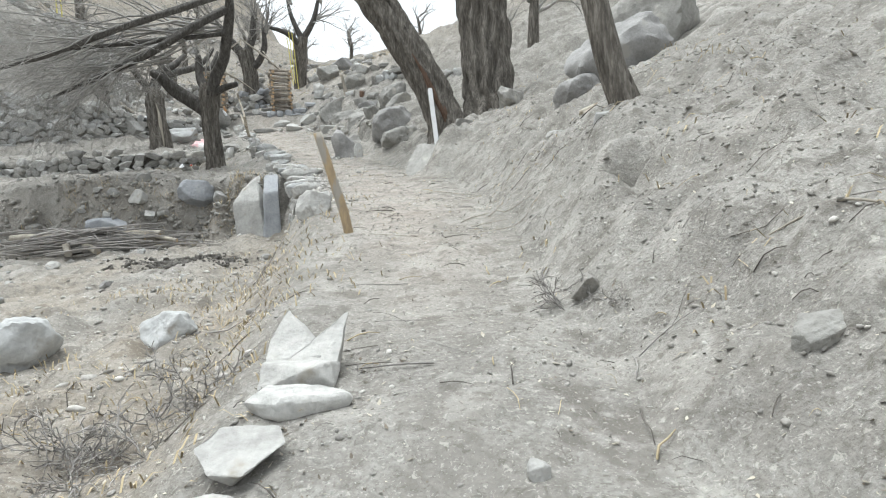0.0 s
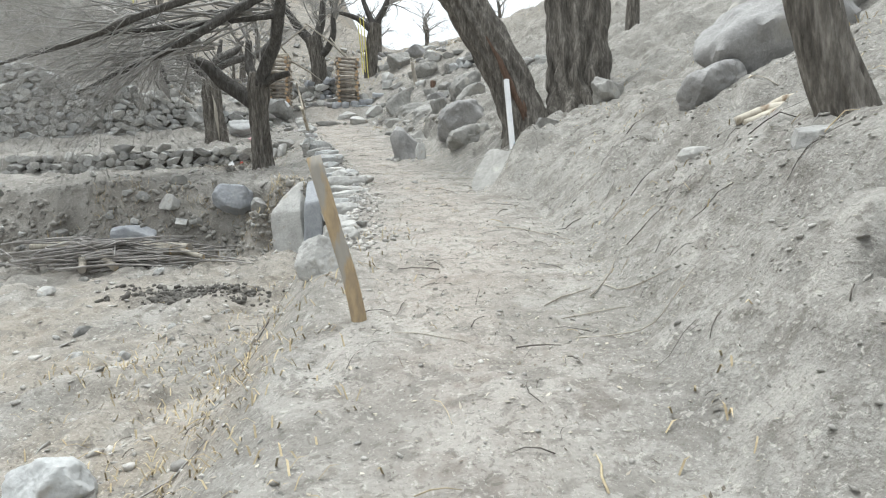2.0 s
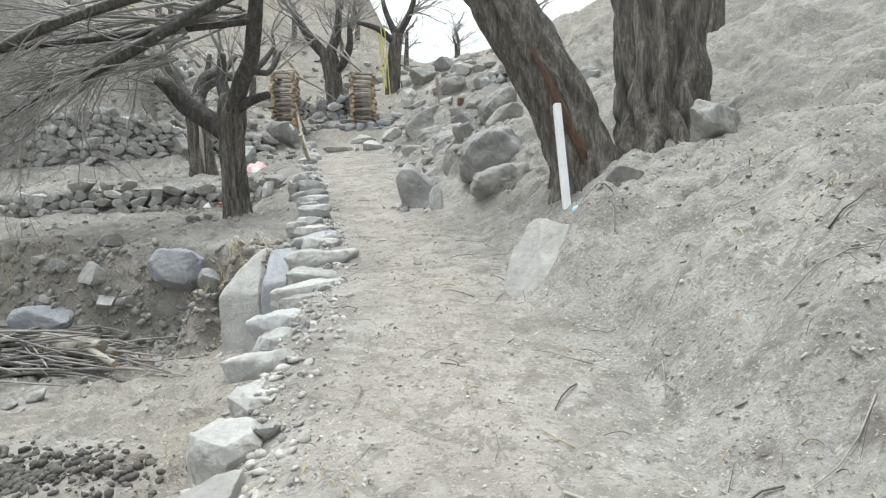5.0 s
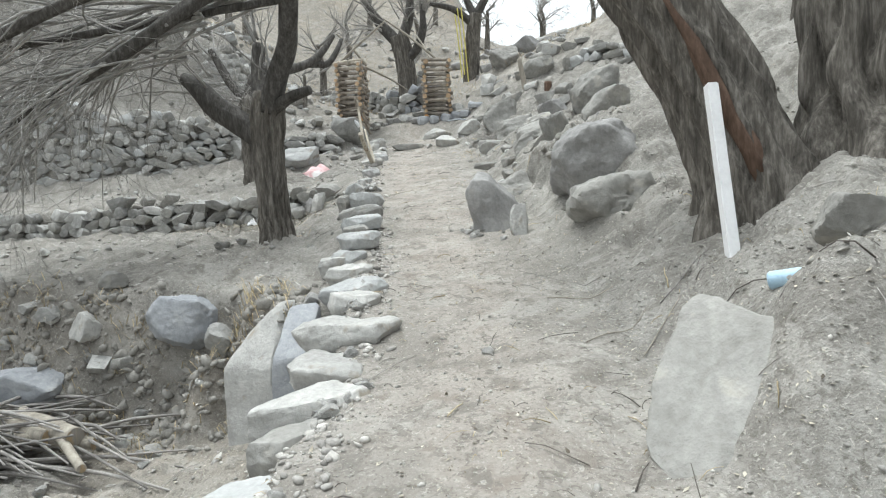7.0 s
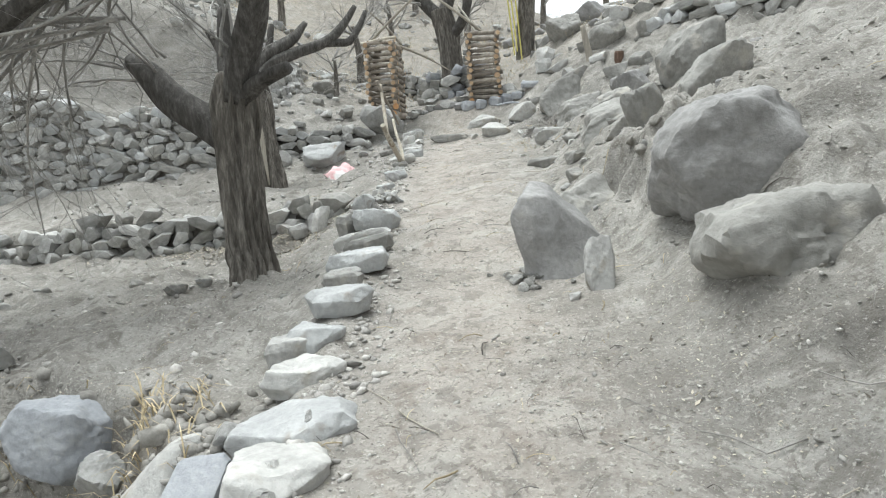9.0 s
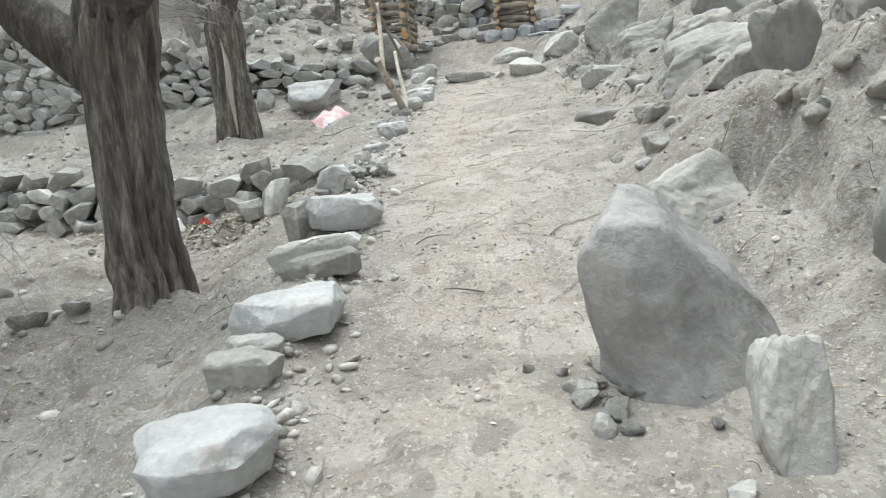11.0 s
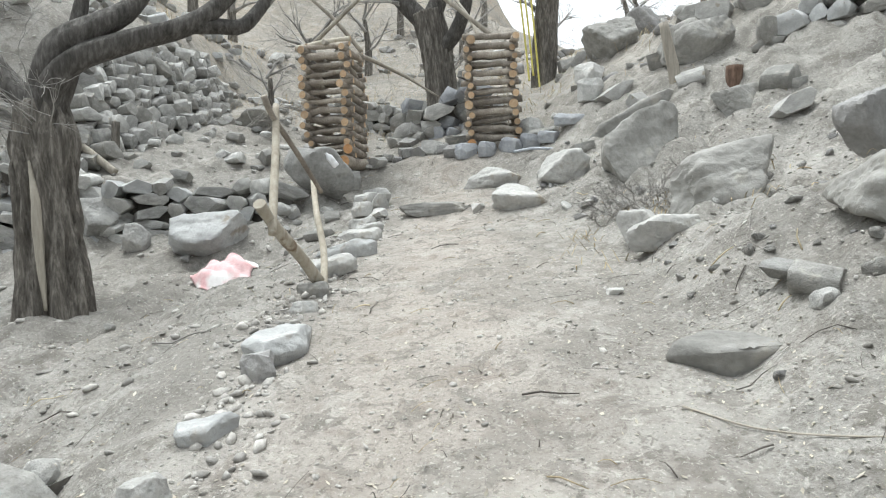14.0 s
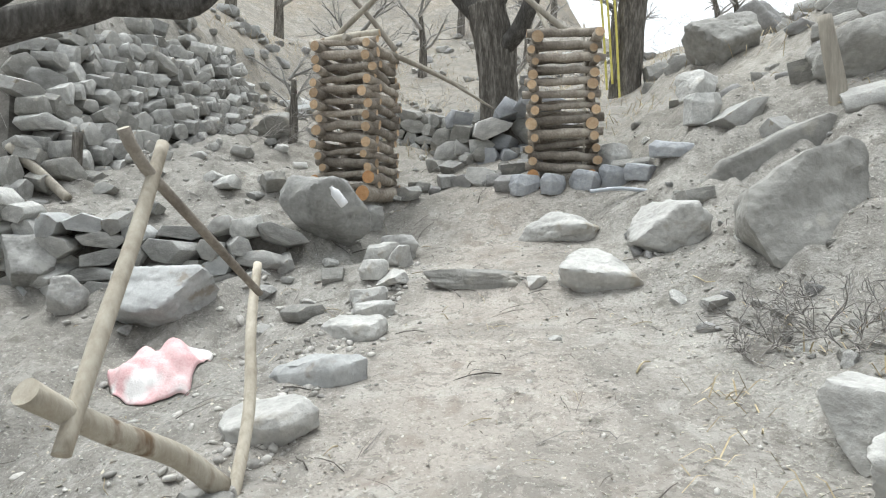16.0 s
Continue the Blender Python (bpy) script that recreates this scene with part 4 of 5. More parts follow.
rock("pale knobbly stone at the path edge", -2.68, 17.7, .42, .34, .26, STONE_WARM, 114, 0, 0, -3, .58, sharp=9, chips=.14)
rock("dusty grey stone sunk at the bank foot", -2.62, 17.05, .28, .24, .2, STONE_WARM, 137, 20, 0, -8, .35, sharp=10, chips=.12)
rock("tall rough rock in the bank", -1.85, 16.95, .5, .5, .66, STONE_WARM, 115, 0, 8, -12, .3, sharp=9, chips=.13)
rock("broad smooth grey rock above the path", -2.55, 19.1, .9, .6, .46, STONE_WARM, 182, -20, 0, -22, .36, sharp=9, chips=.13)
rock("smooth grey boulder with an overhanging edge", -3.18, 20.68, .98, .62, .56, STONE_WARM, 117, 12, 8, -14, .2, sharp=13, chips=.12)
rock("low pale stone beside the path", -3.62, 20.3, .55, .4, .28, STONE_PALE, 118, 8, 0, 4, .35)
hewn("flat stone half buried at the path edge", -3.22, 18.58, slab_corners(119, .7, .34, .18), STONE_WARM, 119, 8, 4, -4, z=gz(-3.22, 18.58) - .01)
rock("rounded white stone beside the path step", -5.32, 22.5, .95, .6, .46, STONE_PALE, 120, 0, -6, 5, .4, sharp=13, chips=.12)
rock("pale low boulder before the gate", -6.0, 23.75, .85, .55, .42, STONE_PALE, 121, 10, 0, 0, .35, sharp=13, chips=.12)
rock("pale brown boulder beside the gate", -4.85, 23.05, .85, .6, .52, STONE_PALE, 122, -15, 0, 5, .3, sharp=13, chips=.12)
hewn("big grey hollowed boulder with a flat tilted top", -3.92, 22.55, [(-.44, -.1, .0), (-.38, 0, .22), (.08, 0, .52), (.3, .05, .6), (.44, .1, .5), (.42, -.1, -.2), (.1, -.25, -.35), (-.3, -.2, -.3), (-.3, .4, .15), (.4, .5, .4), (.4, .4, -.1), (-.3, .4, -.1)], STONE_WARM, 123, 27, chip=.06, bevel=.09)
hewn("long grey pointed slab on the rubble", -4.15, 24.1, [(-.7, 0, -.06), (-.62, -.15, -.12), (-.4, -.2, .1), (.55, -.16, .14), (.68, -.05, .02), (.66, .2, .1), (-.35, .25, .14), (-.4, -.2, -.16), (.4, -.15, -.14), (.5, .25, -.15), (-.4, .25, -.16)], STONE_WARM, 124, 12, 0, -24, z=5.2)
rock("big grey slab on the slope", -3.35, 24.7, 1.0, .6, .55, STONE_WARM, 125, -10, 0, -14, .2)
rock("grey rock sunk in the slope", -2.9, 23.6, .9, .7, .5, STONE_WARM, 126, 30, 0, -14, .45)
rock("round pale rock above the gate", -4.9, 25.6, .5, .45, .4, STONE_PALE, 127, 0, 0, 0, .25)
rock("grey boulder on the slope behind the gate", -4.6, 27.2, 1.2, .9, .8, STONE_WARM, 128, 20, 0, -8, .3, sharp=13, chips=.12)
rock("grey rock slab high on the slope", -4.3, 29.5, 1.5, .9, .8, STONE_DARK, 129, -5, 0, -12, .3)
rock("jutting rock in the slope", -2.3, 20.2, .6, .5, .6, STONE_DARK, 130, 25, 0, -20, .2)
rock("big sloping rock face in the bank", -1.3, 19.6, 1.3, 1.1, 1.0, STONE_WARM, 131, 40, 0, -16, .3, sharp=13, chips=.12)
rock("pale weathered rock in the bank", -1.2, 17.6, .9, .7, .6, STONE_WARM, 132, 10, 0, -12, .3)
rock("rounded stone near the old tree", .75, 13.0, .3, .3, .25, STONE_WARM, 133)
rock("dusty boulder in the bank below the trunk", .45, 11.2, .45, .4, .3, STONE_WARM, 134, 20, 0, 10, .35)
rock("pale rock half buried in the bank", 1.17, 1.9, .24, .2, .13, STONE_WARM, 136, 10, 0, -20, .4)

# ---- stones left of the path ----
rock("big blue-grey block set in the terrace bank", -5.04, 12.62, .78, .5, .6, STONE_BLUE, 201, 8, -6, 4, .12, z=1.5, sharp=30, blocky=True)
rock("pale stone in the terrace bank", -6.13, 12.45, .42, .3, .3, STONE_PALE, 202, 0, 0, 5, .3)
rock("dark blue-grey stone at the foot of the bank", -6.75, 12.2, .85, .5, .55, STONE_BLUE, 203, 10, 0, 0, .3, blocky=True)
for x_, y_, w_, d_, h_, yw_, tp_, ln_, st_ in ((-6.5, 17.1, .34, .2, .34, 20, -18, 24, STONE), (-6.0, 17.05, .46, .26, .22, 28, 0, -10, STONE_DARK), (-6.78, 17.0, .42, .24, .28, 12, -10, 12, STONE), (-5.62, 16.5, .2, .2, .36, 25, -12, 10, STONE), (-5.85, 16.75, .3, .22, .22, 10, 0, 18, STONE_DARK), (-6.2, 16.8, .3, .26, .2, -10, 6, -14, STONE), (-7.15, 17.0, .26, .2, .22, 5, 0, 8, STONE_PALE)):
    hewn("dark angular stone at the broken end of the low wall", x_, y_, slab_corners(int(x_ * -100), w_, d_, h_), st_, int(y_ * 10), yw_, tp_, ln_, z=gz(x_, y_) + h_ * .35, group="fallen stones of the low wall")
rock("crumbling earth clod with dry roots", .74, 3.2, .2, .18, .15, CLOD, 233, 0, 0, 0, .35, chips=.16)
rock("pale boulder end under the path edge", -1.25, 6.1, .42, .34, .34, STONE_PALE, 234, 20, 0, 10, .35)
rock("small stone on the trodden path", -1.5, 11.17, .08, .07, .06, STONE_PALE, 235)
rock("flat stone lying on the path", -3.88, 19.47, .14, .1, .06, STONE_PALE, 236)
rock("flat stone chip on the path", -5.3, 21.5, .09, .07, .04, STONE_PALE, 237)
rock("pale round stone beside the boulder", -2.02, 14.0, .08, .08, .07, STONE_PALE, 238)
rock("grey stone on the terrace edge", -6.3, 12.98, .34, .28, .2, STONE_WARM, 239)
rock("white boulder at the foot of the slope", -3.75, 20.55, .45, .4, .34, STONE_PALE, 242)
rock("small stone wedged beside the block", -4.5, 12.5, .3, .3, .3, STONE, 204, 0, 0, 10, .2, z=1.5)
hewn("tall split slab facing the retaining wall", -3.68, 11.95, [(-.34, 0, -.1), (.2, -.25, -.1), (.3, .3, -.1), (-.3, .4, -.1), (-.40, .18, .75), (.1, -.12, .8), (.35, .3, 1.0), (-.18, .42, 1.05), (.12, .3, 1.28), (.33, .5, 1.3), (.05, .6, 1.22)], STONE_PALE, 205, 18, z=.72, chip=.025)
hewn("blue-grey slab facing the retaining wall", -3.42, 11.82, [(-.08, -.22, -.1), (.25, -.3, -.1), (.28, .2, -.1), (-.08, .3, -.1), (-.02, -.12, .9), (.26, -.15, .95), (.02, .35, 1.27), (.3, .35, 1.29)], STONE_BLUE, 206, 18, z=.74, chip=.02)
rock("blue-grey rock with white veins in dry grass", -2.12, 4.62, .46, .36, .3, STONE_LIGHT, 207, 10, 0, 5, .35, sharp=14, chips=.12)
rock("pale blue-grey boulder on the lower slope", -3.1, 4.4, .55, .5, .5, STONE_LIGHT, 208, 40, 0, 10, .3, sharp=14, chips=.12)
hewn("pale jagged pointed stone on the path edge", -.63, 2.52, [(-.17, -.1, -.03), (.15, -.12, -.03), (.17, .0, .04), (.12, .12, .0), (-.12, .1, .06), (-.15, -.02, .07), (.05, -.13, .06), (.13, -.08, .07)], STONE_PALE, 209, 8)
hewn("upright pale jagged shard", -.68, 2.62, [(-.1, -.03, -.1), (.13, -.04, -.1), (.12, .04, -.1), (-.09, .04, -.1), (-.1, 0, .04), (-.03, .0, .2), (.12, .0, .0)], STONE_PALE, 210, 5, -48, 0, z=gz(-.66, 2.64) + .09, bevel=.03)
hewn("tall pale jagged shard", -.56, 2.6, [(-.14, -.03, -.1), (.08, -.03, -.1), (.09, .04, -.1), (-.12, .04, -.1), (.1, .0, .12), (.12, .01, .22), (-.08, .02, -.02)], STONE_PALE, 245, 8, -48, 6, z=gz(-.56, 2.62) + .09, bevel=.03)
hewn("flat grey stone on the path edge", -.58, 2.27, slab_corners(211, .44, .2, .1), STONE, 211, 12, 0, 6, z=gz(-.58, 2.27) + .03)
hewn("flat white stone slab on the path edge", -.70, 1.95, [(-.15, -.02, .02), (-.06, -.13, .0), (.05, -.14, .0), (.15, .02, .03), (.1, .12, .04), (-.1, .1, .04), (0, -.1, -.06), (.08, .05, -.05), (-.08, .05, -.05)], STONE_PALE, 212, 0, 8, 3, z=gz(-.70, 1.95) + .04)
rock("white flat stone under the slab", -.76, 1.72, .28, .2, .1, STONE_PALE, 213, 10, 0, 0, .3)
rock("small pale stone on the path", .26, 1.78, .09, .08, .07, STONE_PALE, 214, 0, 0, 0, .2)
rock("big grey cracked boulder below the log pillar", -8.1, 22.95, 1.18, .75, .74, STONE, 215, 5, 0, 4, .02, sharp=9, chips=.12, dent=(.45, -.6, .65, .3, .28))
rock("round grey boulder at the terrace wall foot", -10.4, 21.2, .7, .6, .64, STONE, 216, 0, 0, 0, .15)
rock("broad flat grey slab leaning on the terrace wall", -8.9, 21.42, 1.0, .55, .55, STONE_LIGHT, 217, 15, -35, 0, .2, sharp=30, blocky=True)
rock("boulder at the wall foot behind the split tree", -9.7, 21.1, .42, .4, .4, STONE, 218, 0, 0, 0, .2)
rock("white stone beside the gate boulder", -7.2, 22.75, .28, .25, .26, STONE_PALE, 219, 10, 0, 0, .2)
rock("flat pale slab at the step", -7.0, 22.35, .38, .28, .12, STONE_PALE, 220, -20, 8, 8, .2)
rock("grey boulder overhanging a dark hollow on the upper terrace", -11.75, 26.15, 1.0, .7, .5, STONE_WARM, 221, 0, 8, 0, .1, sharp=10, chips=.12)
rock("pale rounded rock sunk in the upper terrace", -9.6, 23.6, .6, .5, .3, STONE_WARM, 222, 0, 0, 0, .4)
rock("long low grey stone forming a step across the path", -6.3, 22.42, 1.0, .24, .2, STONE_WARM, 240, 8, 0, 0, .3, z=4.09, name="step_stone", category="stone", blocky=True)
rock("small pale stone at the end of the step", -5.75, 22.45, .16, .16, .14, STONE_PALE, 241, 8)

# stones edging the path, larger ones by hand
for x, y, w, d, h, st, sd, yw in (
        (-1.32, 6.35, .2, .16, .09, STONE_PALE, 1, 0), (-1.42, 7.0, .3, .22, .16, STONE_PALE, 2, 20), (-1.5, 7.4, .28, .2, .12, STONE_PALE, 3, -10), (-1.62, 7.85, .36, .26, .14, STONE_PALE, 4, 30),
        (-1.75, 8.3, .3, .24, .12, STONE_PALE, 5, 5), (-1.85, 8.75, .42, .26, .14, STONE_PALE, 6, -15), (-2.0, 9.2, .34, .26, .13, STONE, 7, 10), (-2.12, 9.65, .46, .3, .15, STONE_PALE, 8, 25),
        (-2.25, 10.1, .4, .26, .13, STONE_PALE, 9, -12), (-2.35, 10.55, .6, .36, .14, STONE_PALE, 10, 18), (-2.5, 11.05, .48, .34, .16, STONE_PALE, 11, -10), (-2.62, 11.5, .6, .4, .18, STONE_PALE, 12, 8),
        (-2.8, 12.0, .6, .4, .16, STONE_PALE, 13, -20), (-3.02, 12.4, .62, .36, .16, STONE_LIGHT, 14, 10), (-3.28, 12.85, .42, .34, .14, STONE_PALE, 15, 30), (-3.48, 13.25, .42, .3, .14, STONE_LIGHT, 16, -12),
        (-3.56, 13.2, .4, .34, .16, STONE_PALE, 17, 20), (-3.5, 13.64, .44, .44, .16, STONE_LIGHT, 40, 28), (-3.77, 14.05, .33, .18, .12, STONE_WARM, 18, 22), (-3.86, 14.22, .26, .16, .1, STONE_PALE, 41, 12), (-3.88, 14.52, .54, .46, .16, STONE_LIGHT, 19, 28), (-4.09, 14.97, .42, .2, .13, STONE_WARM, 20, 18), (-4.25, 15.23, .54, .22, .14, STONE_PALE, 21, 22),
        (-4.42, 15.74, .44, .5, .2, STONE_LIGHT, 22, 20), (-4.72, 15.66, .18, .3, .24, STONE_WARM, 42, 20), (-4.89, 16.34, .28, .27, .22, STONE_LIGHT, 23, 40), (-5.16, 17.17, .18, .16, .13, STONE_PALE, 25, 15), (-5.28, 17.56, .3, .22, .1, STONE_LIGHT, 26, 20),
        (-5.44, 18.12, .22, .18, .16, STONE_DARK, 27, 0), (-5.54, 18.46, .32, .56, .15, STONE_LIGHT, 28, 12), (-5.84, 19.1, .2, .16, .1, STONE, 29, 10), (-5.97, 19.42, .32, .2, .12, STONE_WARM, 30, 0), (-6.26, 20.02, .46, .4, .14, STONE_PALE, 31, 18), (-6.42, 20.58, .56, .42, .15, STONE_LIGHT, 32, 10), (-6.64, 21.28, .46, .36, .16, STONE_PALE, 33, 15), (-6.8, 21.7, .34, .24, .14, STONE, 34, 0),
        (-7.05, 22.0, .34, .3, .18, STONE_PALE, 35, 10), (-7.25, 22.4, .3, .26, .16, STONE_PALE, 37, 0), (-7.42, 22.75, .36, .3, .2, STONE_PALE, 38, 20), (-7.5, 23.2, .5, .36, .24, STONE, 39, -15)):
    g0 = gz(x, y)
    hh = max(h * 1.15, float(np.interp(y, PATH_Y, PATH_Z)) + .3 * h - g0 + .1)
    own = random.Random(sd * 7)
    if y < 12.6:
        d, w, yw = max(d * 1.4, .46), w * own.uniform(.75, 1.25), yw * 1.6
        x, y, st = x + own.uniform(-.06, .06), y + own.uniform(-.1, .1), own.choice((st, st, STONE_LIGHT, STONE_WARM))
    hewn("pale flat edging stone along the path", x, y, slab_corners(300 + sd, w * 1.12, d, hh), st, 300 + sd, yw, own.uniform(-6, 6), own.uniform(-12, 3), z=g0 - (.12 if y < 12.6 else .05) + hh / 2, name="edging_stone", category="stone", group="edging stones of the path", chip=.055, bevel=.035)

rng = random.Random(58)
for k in range(26):
    x, y = -4.84 + rng.gauss(0, .09) - .1 * (k % 3), 16.72 + rng.gauss(0, .2)
    w = rng.uniform(.07, .19)
    ob = thing("pile_stone", worn_piece(rng.choice((STONE_PALE, STONE_WARM, STONE_LIGHT)), k % 10), "small pale stone in a pile on the path edge", "stone", "pile of small stones")
    ob.matrix_world = pose(x, y, gz(x, y) + w * .22, rng.uniform(-20, 20), rng.uniform(-20, 20), rng.uniform(0, 360)) @ Matrix.Diagonal((w, w * rng.uniform(.6, 1), w * .65, 1))

for k in range(46):
    y = rng.uniform(14.5, 16.9)
    x = float(np.interp(y, RIGHT_Y, RIGHT_X)) + .55 + abs(rng.gauss(0, .25))
    w = rng.uniform(.06, .2)
    ob = thing("earth_clod", worn_piece(CLOD, k % 10), "dry crumbling earth clod on the cut bank", "clod", "clods of the cut bank")
    ob.matrix_world = pose(x, y, gz(x, y) - w * .02, rng.uniform(-30, 30), rng.uniform(-30, 30), rng.uniform(0, 360)) @ Matrix.Diagonal((w, w * rng.uniform(.6, 1), w * .7, 1))
for k in range(40):
    y = rng.uniform(6.6, 12.4)
    x = float(np.interp(y, LEFT_Y, LEFT_X)) + rng.gauss(.02, .1)
    w = rng.uniform(.06, .16)
    ob = thing("edge_stone", worn_piece(rng.choice((STONE_PALE, STONE_PALE, STONE)), k % 10), "small pale stone wedged between the edging stones", "stone", "small stones of the path edge")
    ob.matrix_world = pose(x, y, gz(x, y) + w * .15, rng.uniform(-20, 20), rng.uniform(-20, 20), rng.uniform(0, 360)) @ Matrix.Diagonal((w, w * rng.uniform(.6, 1), w * .6, 1))
for k in range(34):
    x, y = -2.35 + rng.gauss(0, .16), 14.5 + rng.gauss(0, .14)
    w = rng.uniform(.03, .11)
    ob = thing("foot_stone", worn_piece(rng.choice((STONE_PALE, STONE_WARM)), k % 10), "small stone packed at the foot of the boulder", "stone", "stones at the boulder foot")
    ob.matrix_world = pose(x, y, gz(x, y) + w * .15, rng.uniform(-20, 20), rng.uniform(-20, 20), rng.uniform(0, 360)) @ Matrix.Diagonal((w, w * rng.uniform(.6, 1), w * .6, 1))

# ---- cloth, bottle and litter ----
def cloth(name, label, x, y, w, d, lift, seed, mat_, yaw=0):
    n = 34
    u, v = np.meshgrid(np.linspace(-1, 1, n), np.linspace(-1, 1, n))
    o = seed * 1.7
    px = u * (1 - .22 * np.abs(v)) + .12 * np.sin(v * 3 + o)
    py = v * (1 - .15 * np.abs(u)) + .12 * np.sin(u * 3.4 + o)
    bulge = lift * np.exp(-(px ** 2 + py ** 2) * 1.4)
    folds = .055 * np.abs(np.sin(px * 2.6 + py * 1.8 + o + 1.3 * np.sin(py * 2.1 + .6) + .8 * np.sin(px * 3.1))) ** .6 + .012 * np.sin(px * 8 - py * 5 + 2 * np.sin(py * 3))
    c, s = math.cos(radians(yaw)), math.sin(radians(yaw))
    wx, wy = x + c * px * w / 2 - s * py * d / 2, y + s * px * w / 2 + c * py * d / 2
    wz = ground_z(wx, wy) + .006 + np.clip(1.1 - np.maximum(np.abs(u), np.abs(v)) ** 4, .05, 1) * (bulge + np.maximum(folds, 0))
    i = np.arange(n * n).reshape(n, n)
    f = np.stack([i[:-1, :-1], i[:-1, 1:], i[1:, 1:], i[1:, :-1]], -1).reshape(-1, 4)
    me = mesh_from(name, np.stack([wx - x, wy - y, wz - gz(x, y)], -1).reshape(-1, 3), f, mat_)
    ob = thing(name, me, label, "cloth", m=Matrix.Translation((x, y, gz(x, y))))
    mod = ob.modifiers.new("thickness", "SOLIDIFY")
    mod.thickness = .008
    return ob


cloth("cloth", "crumpled pink and white cloth dropped on the terrace", -8.0, 20.75, .66, .6, .16, 3, PINK, 30)
cloth("wrapper", "crumpled white plastic scrap on leaf litter", -6.95, 16.55, .16, .16, .05, 5, WHITE_PLASTIC)
cloth("wrapper", "small red plastic scrap on leaf litter", -6.75, 16.7, .1, .08, .03, 7, RED_PLASTIC)


def bottle(name, label, m, r, length, mat_, cap_mat):
    root = tagged(new(name), label, "bottle")
    root.matrix_world = m
    s = Soup()
    s.add(*tube([(0, 0, z) for z in (0, .01, length * .3, length * .33, length * .36, length * .7, length * .85, length * .93)], [r * .8, r, r, r * .93, r, r, r * .5, r * .35], 20))
    part("body", s.mesh("body", mat_), root)
    s = Soup()
    s.add(*tube([(0, 0, length * .93), (0, 0, length)], [r * .4, r * .4], 14))
    part("cap", s.mesh("cap", cap_mat, smooth=False), root)
    return root


bottle("bottle", "crushed pale blue plastic bottle lying on the bank", pose(-.03, 10.86, gz(-.03, 10.86) + .045, 78, 0, 70), .045, .2, BLUE_PLASTIC, WHITE_PLASTIC)
bottle("bottle", "small white bottle leaning on the cracked boulder", pose(-7.72, 22.6, 4.78, 25, -28, 0), .045, .22, WHITE_PLASTIC, WHITE_PLASTIC)
pole("grey_pipe", "grey plastic pipe lying on the rubble", [(-5.75, 24.1, 4.92), (-5.45, 24.1, 4.94), (-5.1, 24.1, 4.9), (-4.85, 24.15, 4.92)], [.02, .02, .02, .02], GREY_PIPE, BLACK, "pipe", 0)
for k, (x, z0, z1) in enumerate(((-6.75, 7.2, 9.6), (-6.6, 6.6, 9.6), (-6.85, 7.1, 9.4))):
    pole("yellow_strap", "yellow strap hanging from the bare tree", [(x - .2, 29.7, z1), (x - .1, 29.65, (z0 + z1) / 2 + .2), (x, 29.6, z0)], [.022, .022, .022], YELLOW, None, "strap", 0, 6, "yellow straps in the tree")
for k, (x, z0, z1) in enumerate(((-16.2, 7.5, 12.0), (-16.0, 7.8, 12.0))):
    pole("yellow_strap", "yellow strap hanging on the bare hillside", [(x, 27, z0), (x + .02, 27, (z0 + z1) / 2), (x, 27, z1)], [.03, .03, .03], YELLOW, None, "strap", 0, 6)
pole("broken_stump", "dead broken trunk with a reddish torn top", [(-3.6, 24.3, 5.3), (-3.62, 24.3, 5.75), (-3.68, 24.3, 6.1), (-3.73, 24.3, 6.42)], [.075, .065, .06, .05], BARE_WOOD, BARK_RED, "stump", .15)
pole("cut_stump", "short sawn stump on the slope", [(-2.97, 23.96, 5.2), (-2.93, 23.96, 5.68)], [.1, .1], BARK_RED, BARK_RED, "stump", .1)
pole("old_post", "short grey weathered post on the upper terrace", [(-11.05, 22.05, gz(-11.05, 22.05) - .1), (-10.98, 22.05, gz(-11.05, 22.05) + .5)], [.055, .05], BARK, BARE_WOOD, "post", .1)
pole("fallen_branch", "pale fallen branch leaning on the terrace", [(-10.7, 21.75, gz(-10.7, 21.75) + .03), (-11.0, 21.65, gz(-10.7, 21.75) + .3), (-11.3, 21.5, gz(-10.7, 21.75) + .6)], [.05, .055, .05], BARE_WOOD, BARE_WOOD, "branch")
for k, (x, y, ang, ln) in enumerate(((1.72, 6.62, -18, .44), (1.86, 6.5, -30, .5), (1.68, 6.45, -8, .36), (1.82, 6.68, 4, .4))):
    c, s = math.cos(radians(ang)), math.sin(radians(ang))
    pole("firewood_stick", "pale barked stick lying on the bank", [(x - c * ln / 2, y - s * ln / 2, gz(x - c * ln / 2, y - s * ln / 2) + .03), (x, y, gz(x, y) + .04), (x + c * ln / 2, y + s * ln / 2, gz(x + c * ln / 2, y + s * ln / 2) + .03)], [.03, .033, .03], POLE_WOOD, None, "stick", group="sticks on the bank")

